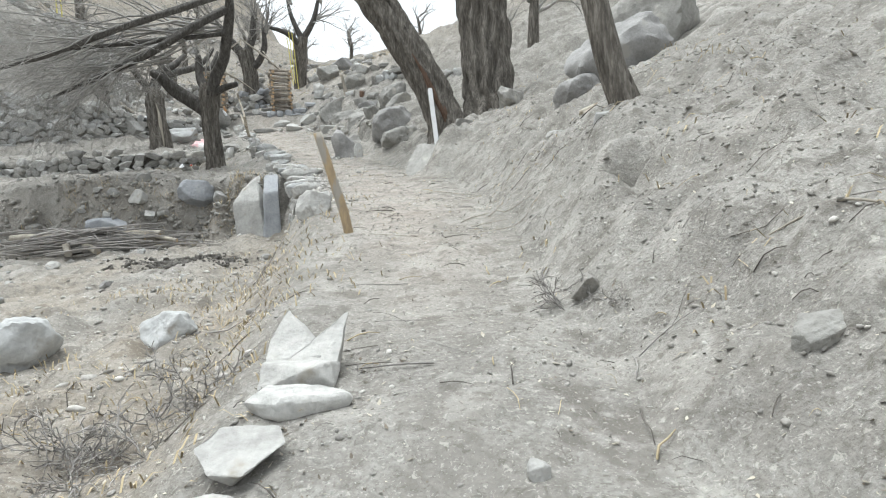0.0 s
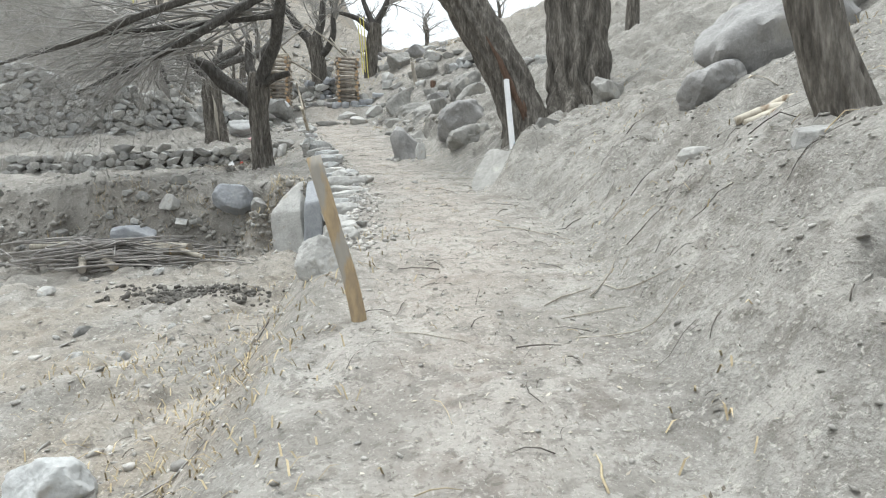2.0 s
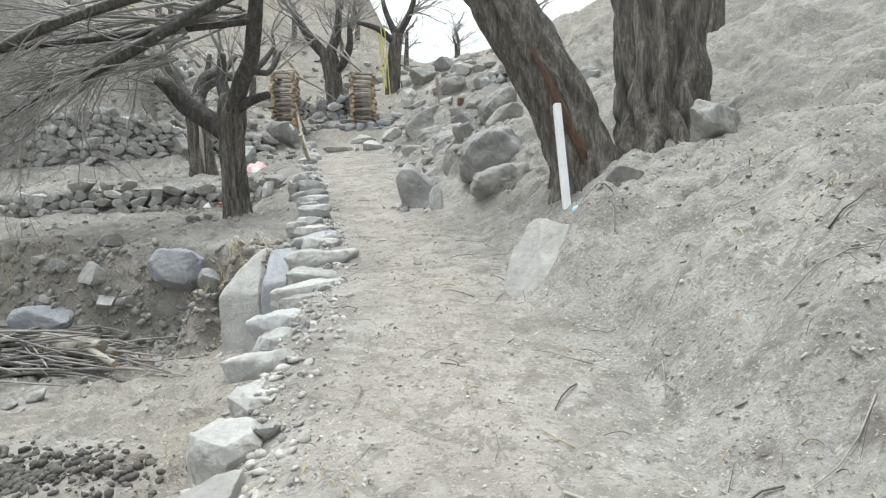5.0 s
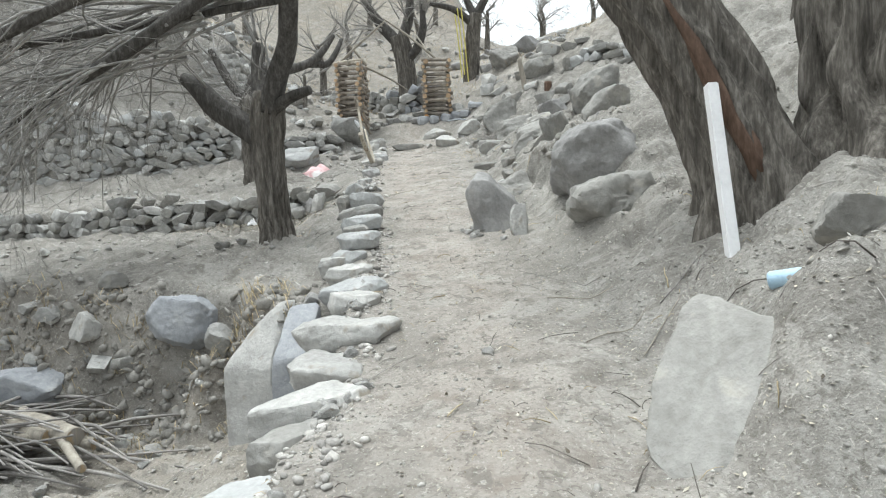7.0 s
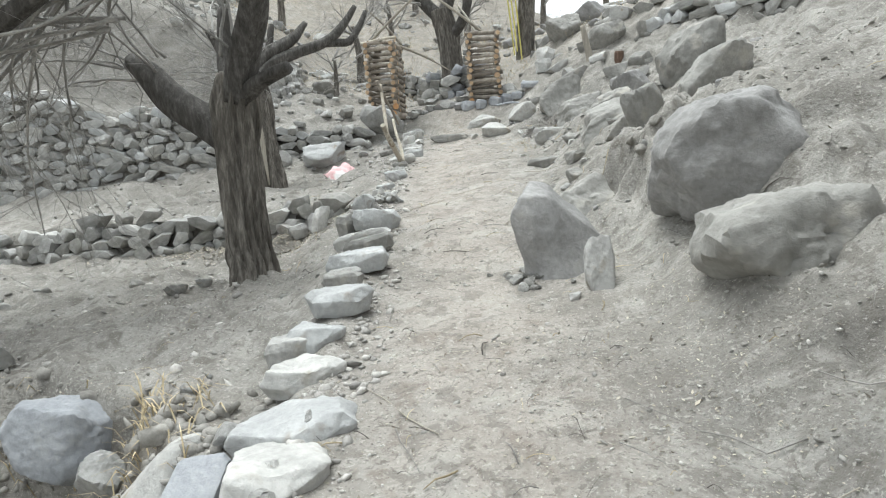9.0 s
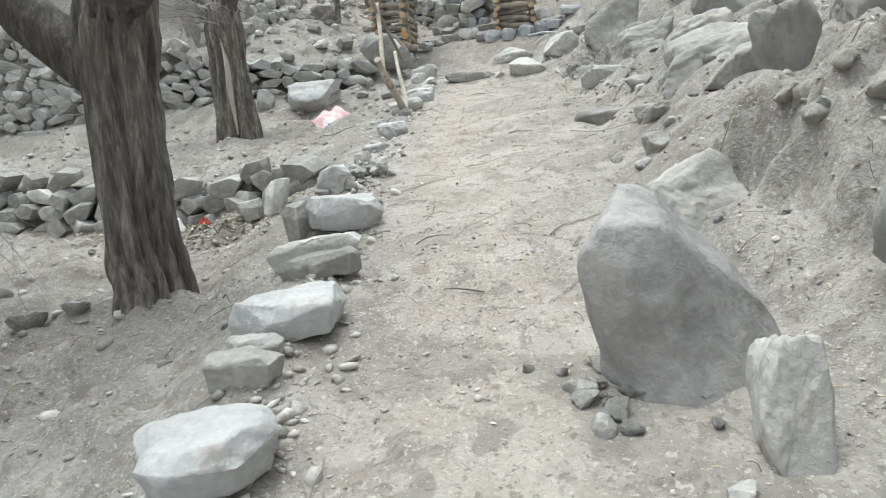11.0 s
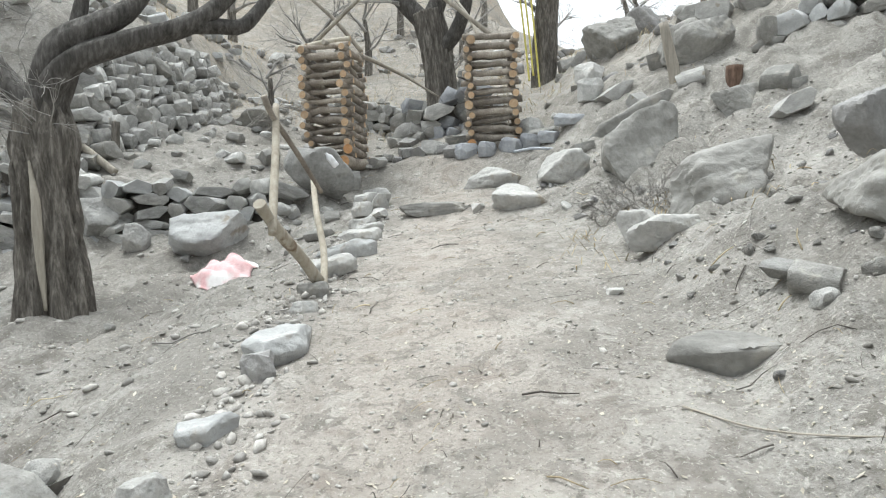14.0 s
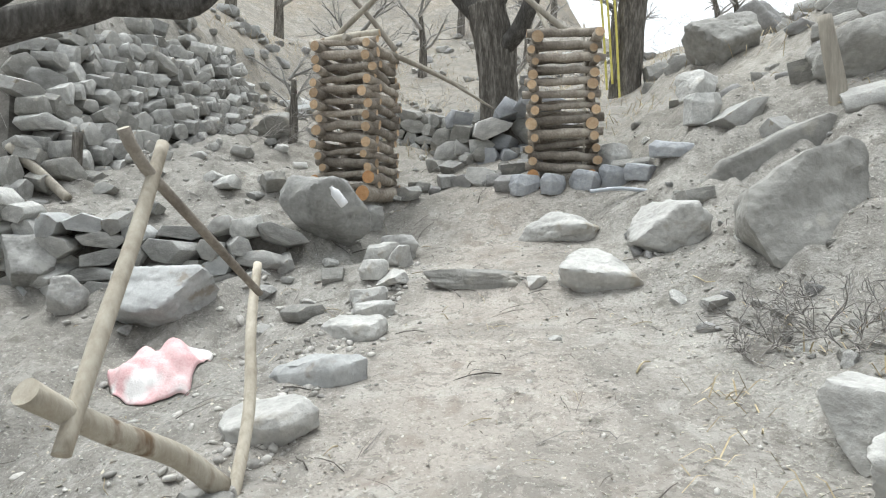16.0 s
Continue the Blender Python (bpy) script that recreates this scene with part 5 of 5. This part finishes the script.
# ---- single fallen sticks ----
for k, (x, y, ang, ln, r) in enumerate(((.12, 7.35, -35, .75, .012), (.5, 5.75, 70, .42, .011), (.3, 5.6, 38, .3, .011), (.62, 5.5, -50, .4, .009), (.4, 5.35, 15, .35, .008), (.55, 5.1, 5, .55, .009), (-.4, 5.05, -15, .4, .007), (-.75, 11.6, 50, .6, .009), (-1.05, 12.2, 20, .5, .011), (-.5, 11.5, 62, .5, .01), (-2.6, 12.6, 150, .7, .008), (-3.1, 17.9, -28, .8, .01), (-4.2, 16.6, 55, .6, .009), (-3.9, 17.2, 35, .5, .008), (-6.5, 16.9, 20, .6, .016), (1.45, 2.35, 115, .45, .014), (1.95, 7.6, 105, .55, .012), (-2.9, 15.9, 60, .5, .01))):
    c, s = math.cos(radians(ang)), math.sin(radians(ang))
    rg = random.Random(k)
    r *= .4
    pts = []
    for q in (-.5, -.2, .15, .5):
        px, py = x + c * ln * q - s * rg.gauss(0, .02), y + s * ln * q + c * rg.gauss(0, .02)
        pts.append((px, py, gz(px, py) + r + .006))
    pole("fallen_stick", "thin dry grey stick lying on the earth", pts, [r, r * .95, r * .8, r * .5], BARE_WOOD, None, "stick", .08, 8, "fallen sticks")

# ---- brushwood pile on the lower terrace ----
rng = random.Random(77)
LOGS = ((-8.3, 11.75, .98, -5.6, 11.5, .92, .06), (-7.3, 11.6, 1.0, -6.2, 10.9, .72, .05), (-7.2, 11.45, .95, -6.6, 10.7, .70, .045), (-6.6, 11.7, .95, -5.3, 11.5, .95, .065), (-6.4, 11.3, .9, -5.2, 11.6, .86, .045), (-6.3, 11.8, 1.02, -4.9, 11.2, .84, .03))
for x0, y0, z0, x1, y1, z1, r in LOGS:
    pole("pile_log", "pale barkless log on the brushwood pile", [(x0, y0, z0), ((x0 + x1) / 2, (y0 + y1) / 2 + .05, (z0 + z1) / 2 + .02), (x1, y1, z1)], [r * 1.35, r * 1.4, r * 1.2], BARE_WOOD, ORANGE_WOOD, "log", group="logs of the brushwood pile")
brush = Soup()
for k in range(150):
    x, y = -6.6 + rng.gauss(0, .8), 11.45 + rng.gauss(0, .28)
    a = rng.gauss(.0, .5)
    ln = rng.uniform(.8, 2.2)
    z = .68 + rng.random() * .42
    p0, p2 = (x - math.cos(a) * ln / 2, y - math.sin(a) * ln / 2, z - .04), (x + math.cos(a) * ln / 2, y + math.sin(a) * ln / 2, z + rng.uniform(-.12, .1))
    pts = [p0, (x + rng.gauss(0, .04), y + rng.gauss(0, .04), z + rng.uniform(0, .06)), p2]
    brush.add(*tube(*smooth_line(pts, [.02, .016, .007], .25), 6))
thing("brushwood", brush.mesh("brushwood", TWIG), "heap of thin dry cut branches", "brushwood", kind="stuff")

# ---- thorn scrub, dry grass, straw ----
def scrub(label, x, y, size, seed, count=5):
    rng_ = random.Random(seed)
    s = Soup()
    z = gz(x, y)
    for k in range(count):
        a = rng_.random() * 6.28
        grow(s, rng_, (x, y, z - .02), (math.cos(a), math.sin(a), rng_.uniform(.2, 1.1)), size * rng_.uniform(.6, 1.1), .005, 2, .03, .45, 4)
    me = s.mesh("thorn_bush", TWIG)
    me.transform(Matrix.Translation((-x, -y, -z)))
    return thing("thorn_bush", me, label, "bush", m=Matrix.Translation((x, y, z)))


for x, y, sz, sd in ((-1.55, 2.75, .32, 1), (-1.35, 2.55, .28, 2), (-1.7, 2.6, .32, 21), (-1.45, 2.9, .3, 22), (-1.2, 2.75, .26, 23), (-1.85, 2.75, .3, 24), (-1.6, 2.5, .3, 25), (-3.9, 21.7, .34, 26), (-4.1, 21.6, .3, 27),  (.62, 3.15, .22, 3), (.8, 3.0, .16, 4), (-3.6, 21.3, .36, 5), (-3.8, 21.2, .32, 6), (-4.2, 21.4, .24, 7), (-3.3, 21.6, .32, 8), (-1.9, 3.9, .25, 9), (-6.3, 40.5, 2.2, 31), (-4.8, 41, 2.4, 32), (-3.4, 40, 2.2, 33), (-2.0, 39.5, 2.4, 34), (-.6, 39, 2.2, 35), (.8, 38, 2.2, 36), (-7.6, 42, 2.0, 37), (-5.5, 42, 2.6, 38), (-10.9, 25.2, 1.4, 10), (-11.3, 25.0, 1.2, 12), (-12.5, 30, 1.2, 13), (-9.5, 31, 1.2, 14), (-9.9, 30.5, 1.1, 15), (-12.0, 32, 1.5, 41), (-13.2, 33, 1.6, 42), (-11.0, 33.5, 1.4, 43), (-14.8, 31.5, 1.5, 44), (-10.2, 35.5, 1.6, 45), (-12.6, 36.5, 1.8, 46), (-8.2, 34, 1.3, 47), (-15.5, 35, 1.8, 48), (-17, 33, 1.8, 49), (-9.0, 38, 1.8, 50), (-14, 39, 2.0, 51), (-11.5, 41, 2.0, 52)):
    scrub("small dry leafless thorn bush on bare earth", x, y, sz, sd)


def tufts(name, label, spots, seed):
    rng_ = np.random.default_rng(seed)
    V, F = [], []
    for x, y, r, n, ln in spots:
        for k in range(n):
            bx, by = x + rng_.normal(0, r), y + rng_.normal(0, r)
            a, t = rng_.uniform(0, 6.28), rng_.uniform(.5, 1.4)
            h = ln * rng_.uniform(.5, 1.2)
            dx, dy = math.cos(a) * math.sin(t) * h, math.sin(a) * math.sin(t) * h
            z = gz(bx, by)
            wx, wy = -math.sin(a) * .004, math.cos(a) * .004
            i = len(V)
            V += [(bx - wx, by - wy, z), (bx + wx, by + wy, z), (bx + dx * .5 + wx, by + dy * .5 + wy, z + math.cos(t * .7) * h * .6), (bx + dx * .5 - wx, by + dy * .5 - wy, z + math.cos(t * .7) * h * .6), (bx + dx, by + dy, z + math.cos(t) * h * .85)]
            F += [(i, i + 1, i + 2, i + 3), (i + 3, i + 2, i + 4)]
    return thing(name, mesh_from(name, V, F, STRAW, False), label, "grass", kind="stuff")


rng = np.random.default_rng(5)
spots = [(-.85 - .9 * abs(rng.normal()) - .2 * (yy > 5), yy, .2, 9, .08) for yy in rng.uniform(2.0, 7.5, 130)]
spots += [(rng.uniform(-8.5, -3.6), 12.3 + rng.normal() * .2, .1, 14, .2) for _ in range(80)] + [(-4.35, 12.6, .1, 60, .3), (-4.1, 12.3, .15, 60, .25)]
spots += [(rng.uniform(-3.5, -1.6), rng.uniform(3, 10), .15, 8, .09) for _ in range(60)]
spots += [(rng.uniform(-18, 2), rng.uniform(26.5, 42), .4, 18, .3) for _ in range(420)]
spots += [(rng.uniform(.6, 3.5), rng.uniform(2, 14), .12, 6, .09) for _ in range(90)]
spots += [(-3.4 + rng.normal() * .5, 21 + rng.normal() * .5, .1, 10, .14) for _ in range(20)]
tufts("dry_grass", "thin straw-coloured dry grass in tufts", spots, 6)

# ---- loose litter on the ground ----
def near_path(lo, hi, wide, smin, smax, power=2.5, y0=.4, y1=26):
    def place(rng_, n):
        y = y0 + (y1 - y0) * rng_.random(n)
        lx, rx = np.interp(y, LEFT_Y, LEFT_X), np.interp(y, RIGHT_Y, RIGHT_X)
        x = lx + lo + (rx - lx + hi - lo) * rng_.random(n) + rng_.normal(0, wide, n)
        keep = lumps(x, y, .55, 31) + .6 * lumps(x, y, .21, 32) > rng_.uniform(-1.3, .9, n)
        x, y = x[keep], y[keep]
        n = len(x)
        return x, y, smin + (smax - smin) * rng_.random(n) ** power
    return place


def edge_place(g, n):
    y = g.uniform(6.5, 23, n)
    return np.interp(y, LEFT_Y, LEFT_X) + g.normal(.08, .14, n), y, .006 + .034 * g.random(n) ** 3


def left_place(g, n):
    y = g.uniform(3, 25, n)
    return np.interp(y, LEFT_Y, LEFT_X) - g.uniform(.3, 7, n), y, .006 + .045 * g.random(n) ** 4


def bank_place(g, n):
    y = g.uniform(.4, 24, n)
    return np.interp(y, RIGHT_Y, RIGHT_X) + g.uniform(.1, 3.2, n), y, .004 + .02 * g.random(n) ** 4


LEAF_SHAPE = (np.array([(-1, 0, 0), (0, -.5, .12), (1, 0, .3), (0, .5, .12)], float), np.array([(0, 1, 2, 3)]))
v1, f1 = ICO[1]
scatter("pebbles", "small pale pebbles strewn over the earth", "pebbles", (v1, f1), 30000, near_path(-2.2, 2.6, .4, .003, .018, 3.5), PEBBLE, 1, .6)
scatter("edge_gravel", "loose stones along the path edge", "gravel", (v1, f1), 3200, edge_place, PEBBLE, 2, .65)
scatter("terrace_stones", "loose grey stones on the terraces", "gravel", (v1, f1), 5000, left_place, PEBBLE, 3, .45)
scatter("clods", "dry earth clods on the bank", "clods", (v1, f1), 8000, bank_place, CLOD, 4, .45)
scatter("dry_leaves", "curled dry leaves scattered on the earth", "leaves", LEAF_SHAPE, 75000, near_path(-3.0, 3.0, .5, .004, .016, 2.4), LEAF, 5, 1.0)
scatter("leaf_litter", "brown leaf litter below the low wall", "leaves", LEAF_SHAPE, 3500, lambda g, n: (g.normal(-6.9, .8, n), g.normal(16.6, .25, n), g.uniform(.012, .03, n)), LEAF, 6)


def twigs(name, label, count, place, seed, lmin, lmax, mat_):
    rng_ = random.Random(seed)
    s = Soup()
    g = np.random.default_rng(seed)
    xs, ys, _ = place(g, count)
    for x, y in zip(xs, ys):
        ln, a = lmin + (lmax - lmin) * rng_.random() ** 2.5, rng_.uniform(0, 6.28)
        pts, b = [], a
        px, py = x, y
        for k in range(4):
            pts.append((px, py, gz(px, py) + .008 + .012 * (k in (1, 2))))
            b += rng_.gauss(0, .2)
            px, py = px + math.cos(b) * ln / 3, py + math.sin(b) * ln / 3
        r = .0012 + .004 * rng_.random() ** 2 * (ln / lmax + .2)
        s.add(*tube(pts, [r, r, r * .8, r * .5], 4))
    return thing(name, s.mesh(name, mat_), label, "twigs", kind="stuff")


scatter("bank_clods", "dark crumbling earth clods and stones on the terrace bank", "clods", (v1, f1), 2600, lambda g, n: (g.uniform(-11, -3.4, n), g.normal(12.3, .22, n), .012 + .06 * g.random(n) ** 2.5), CLOD, 16, .8)
scatter("dung_heap", "dark heap of crumbled dung on the lower terrace", "clods", (v1, f1), 900, lambda g, n: (g.normal(-3.95, .42, n), g.normal(9.1, .18, n), .01 + .035 * g.random(n) ** 2), GAP_SHADE_DUNG, 17, .8)
scatter("edge_leaves", "dry leaf litter gathered along the foot of the bank", "leaves", LEAF_SHAPE, 9000, lambda g, n: (lambda y: (np.interp(y, RIGHT_Y, RIGHT_X) + g.normal(.05, .22, n), y, .004 + .009 * g.random(n) ** 2))(g.uniform(5, 23, n)), LEAF, 18)
twigs("fallen_twigs", "thin dry twigs lying on the earth", 800, near_path(-2.0, 2.4, .4, 1, 1), 9, .06, .5, TWIG)
twigs("pale_stalks", "pale broken straw stalks lying on the earth", 1500, near_path(-1.8, 2.6, .4, 1, 1), 10, .03, .2, STRAW)

scatter("dark_leaves", "dark brown leaf crumbs scattered on the earth", "leaves", LEAF_SHAPE, 48000, near_path(-3.2, 3.0, .5, .004, .015, 2.5), LEAF_DARK, 35, 1.0)
twigs("dark_twigs", "short dark twigs trodden into the path", 1500, near_path(-1.2, 1.6, .3, 1, 1), 36, .04, .3, TWIG_DARK)

# ---- loose rubble rocks on the slopes, each its own ----
rng = random.Random(12)
for k in range(150):
    y = rng.uniform(18.5, 34)
    x = float(np.interp(y, RIGHT_Y, RIGHT_X)) + rng.uniform(.2, 4.2)
    w = rng.choice((.14, .2, .25, .32, .42, .55)) * rng.uniform(.8, 1.2) * (.6 if y < 23 else 1)
    ob = thing("rubble_rock", piece(rng.choice((STONE_WARM, STONE_WARM, STONE, STONE_PALE, STONE_DARK)), rng.randrange(14), 2), "loose angular grey rock on the rubble slope", "rock", "loose rocks on the slope")
    h = w * rng.uniform(.4, .75)
    ob.matrix_world = pose(x, y, gz(x, y) - h * .02, rng.uniform(-15, 15), rng.uniform(-28, 0), rng.uniform(0, 360)) @ Matrix.Diagonal((w, w * rng.uniform(.6, 1), h, 1))
for k in range(190):
    y = rng.uniform(21.5, 33)
    x = float(np.interp(y, LEFT_Y, LEFT_X)) + rng.uniform(-6.5, .2) * (1 if y > 24 else .95) - (.5 if y < 24 else 0)
    w = rng.choice((.14, .18, .25, .32)) * rng.uniform(.8, 1.2)
    ob = thing("rubble_rock", piece(rng.choice((STONE_WARM, STONE, STONE, STONE_PALE)), rng.randrange(14), 2), "grey rubble stone strewn on the upper terrace", "rock", "rubble on the upper terrace")
    ob.matrix_world = pose(x, y, gz(x, y) + w * .12, rng.uniform(-15, 15), rng.uniform(-15, 15), rng.uniform(0, 360)) @ Matrix.Diagonal((w, w * rng.uniform(.6, 1), w * .6, 1))
for k in range(150):
    x, y = rng.uniform(-19, -12.3), rng.uniform(22, 30)
    w = rng.choice((.2, .28, .36, .46)) * rng.uniform(.8, 1.2)
    ob = thing("hillside_stone", piece(rng.choice((STONE, STONE_LIGHT, STONE_WARM)), rng.randrange(14), 2), "pale grey rubble stone on the upper hillside", "rock", "rubble on the upper hillside")
    ob.matrix_world = pose(x, y, gz(x, y) + w * .1, rng.uniform(-15, 15), rng.uniform(-15, 15), rng.uniform(0, 360)) @ Matrix.Diagonal((w, w * rng.uniform(.6, 1), w * .65, 1))
for k in range(110):
    x, y = rng.uniform(-18, -7.5), rng.uniform(28.5, 42)
    w = rng.choice((.2, .3, .4, .6)) * rng.uniform(.8, 1.2)
    ob = thing("far_rock", worn_piece(rng.choice((STONE_WARM, STONE, STONE_DARK)), rng.randrange(10)), "grey rock on the far straw-coloured slope", "rock", "rocks on the far slope")
    ob.matrix_world = pose(x, y, gz(x, y) + w * .1, rng.uniform(-15, 15), rng.uniform(-15, 15), rng.uniform(0, 360)) @ Matrix.Diagonal((w, w * rng.uniform(.6, 1), w * .6, 1))
for k in range(60):
    x, y = rng.uniform(-8.1, -6.5), rng.uniform(24.5, 27.2)
    w = rng.choice((.14, .2, .28, .36)) * rng.uniform(.8, 1.2)
    ob = thing("rubble_rock", piece(rng.choice((STONE_WARM, STONE, STONE_DARK)), rng.randrange(14), 2), "grey rubble stone in the bank behind the gate", "rock", "rubble behind the gate")
    ob.matrix_world = pose(x, y, gz(x, y) + w * .1, rng.uniform(-15, 15), rng.uniform(-15, 15), rng.uniform(0, 360)) @ Matrix.Diagonal((w, w * rng.uniform(.6, 1), w * .7, 1))
for k in range(170):
    y = rng.uniform(15.5, 24)
    x = float(np.interp(y, RIGHT_Y, RIGHT_X)) + abs(rng.gauss(.15, .9))
    w = rng.choice((.04, .05, .07, .09, .14)) * rng.uniform(.8, 1.2)
    ob = thing("loose_stone", worn_piece(rng.choice((STONE_WARM, STONE_WARM, STONE, STONE_DARK)), rng.randrange(10)), "small dusty grey stone bedded in the bank", "rock", "small stones in the bank")
    ob.matrix_world = pose(x, y, gz(x, y) + w * .04, rng.uniform(-25, 25), rng.uniform(-30, 15), rng.uniform(0, 360)) @ Matrix.Diagonal((w, w * rng.uniform(.6, 1), w * .65, 1))
for k in range(40):
    x, y = rng.uniform(-10.5, -3.4), 12.3 + rng.gauss(0, .2)
    w = rng.choice((.12, .16, .22, .3)) * rng.uniform(.8, 1.2)
    ob = thing("bank_stone", piece(rng.choice((STONE_WARM, STONE, STONE_PALE)), rng.randrange(14), 2), "grey stone sticking out of the terrace bank", "rock", "stones in the terrace bank")
    ob.matrix_world = pose(x, y, gz(x, y) + w * .1, rng.uniform(-15, 15), rng.uniform(-15, 15), rng.uniform(0, 360)) @ Matrix.Diagonal((w, w * rng.uniform(.6, 1), w * .7, 1))
for x, y, w, d, h, yw, sd in ((-6.6, 24.45, .4, .35, .22, 10, 1), (-6.25, 24.4, .35, .3, .2, -15, 2), (-5.9, 24.5, .38, .3, .2, 25, 3), (-5.6, 24.65, .42, .3, .22, 0, 4), (-5.3, 24.5, .45, .35, .16, 8, 5), (-5.0, 24.4, .5, .3, .15, -5, 6), (-4.75, 24.75, .4, .35, .3, 20, 7), (-8.9, 23.6, .35, .3, .25, 5, 8), (-8.2, 23.7, .4, .3, .25, -12, 9), (-5.7, 25.0, .4, .4, .3, 30, 10)):
    hewn("blue-grey split slab packed round the pillar foot", x, y, slab_corners(400 + sd, w, d, h * 1.2), STONE_BLUE if sd < 7 else STONE, 400 + sd, yw, 0, 6, z=gz(x, y) + h * .35, name="footing_stone", category="stone", group="stones round the pillar feet")
for k in range(110):
    y = rng.uniform(5, 26)
    x = float(np.interp(y, LEFT_Y, LEFT_X)) - rng.uniform(.4, 6.5)
    w = rng.choice((.08, .1, .14, .2)) * rng.uniform(.8, 1.2)
    ob = thing("terrace_rock", worn_piece(rng.choice((STONE_WARM, STONE, STONE_PALE)), rng.randrange(10)), "loose grey stone on the terrace earth", "rock", "loose stones on the terraces")
    ob.matrix_world = pose(x, y, gz(x, y) + w * .1, rng.uniform(-15, 15), rng.uniform(-15, 15), rng.uniform(0, 360)) @ Matrix.Diagonal((w, w * rng.uniform(.6, 1), w * .6, 1))

# ---- dry-stone walls, last ----
def rise(x, y, back):
    return gz(x - .1, y + back, 0) - gz(x + .1, y - .2, 0) + .08


dry_wall("wall_terrace_low", "low dry-stone terrace wall of small grey stones", [(-12.6, wall_low_y(-12.6) - .05), (-9, wall_low_y(-9.) - .05), (-6.4, 16.95), (-5.75, 17.0)], lambda x, y: gz(x, y - .15, 0) - .04, lambda s: .5 - .1 * math.sin(s * 9) - .15 * (s > .93), (.28, .16), (STONE, STONE, STONE_WARM), 61, jitter=1.5)
dry_wall("wall_terrace_high", "dry-stone terrace wall of large angular grey stones", [(-16, 22.35 - 7.4 * .62), (-11.5, 22.35 - 2.9 * .62), (-8.35, 22.45)], lambda x, y: gz(x + .1, y - .2, 0) - .05, lambda s: rise(-16 + 7.65 * s, 22.35 + (-7.4 + 7.65 * s) * .62, .5), (.34, .18), (STONE, STONE, STONE_LIGHT, STONE_PALE), 62, jitter=1.6)
dry_wall("wall_terrace_upper", "tall sloping dry-stone wall on the upper terrace", [(-10.85, 21.5), (-11.3, 22.8), (-11.9, 24.5), (-13.3, 27.4)], lambda x, y: gz(x + .25, y, 0) - .1, lambda s: min(1.85 - .2 * s, .45 + 9 * s), (.3, .2), (STONE, STONE_PALE, STONE, STONE_WARM), 63, .6, jitter=1.5)
dry_wall("wall_behind_gate", "short dry-stone wall of big rounded stones behind the gate", [(-8.3, 25.5), (-7.4, 25.6), (-6.6, 25.75)], lambda x, y: gz(x, y - .1, 0) - .1, lambda s: .65 + .2 * s, (.42, .24), (STONE, STONE_WARM, STONE_BLUE), 64, jitter=1.5)
dry_wall("wall_slope", "low dry-stone wall high on the rubble slope", [(-2.5, 24.7), (-1.2, 24.3), (.8, 23.6)], lambda x, y: gz(x, y - .1, 0) - .1, lambda s: .45 + .15 * s, (.42, .2), (STONE, STONE_LIGHT, STONE_WARM), 67)
dry_wall("wall_far", "far low dry-stone wall on the slope", [(-11.2, 27.9), (-9.5, 28.1), (-8.0, 28.4)], lambda x, y: gz(x, y - .1, 0) - .05, lambda s: .7, (.3, .18), (STONE, STONE_WARM), 65)
dry_wall("wall_path_retaining", "pale mortared stone retaining wall below the path edge", [(-2.85, 11.6), (-2.45, 10.5), (-1.98, 8.7), (-1.42, 6.9)], lambda x, y: gz(x - .25, y, 0) - .05, lambda s: .35 + .65 * min(1, (1 - s) * 1.3), (.26, .15), (STONE_PALE, STONE_PALE, STONE), 66, .08, depth=.12)
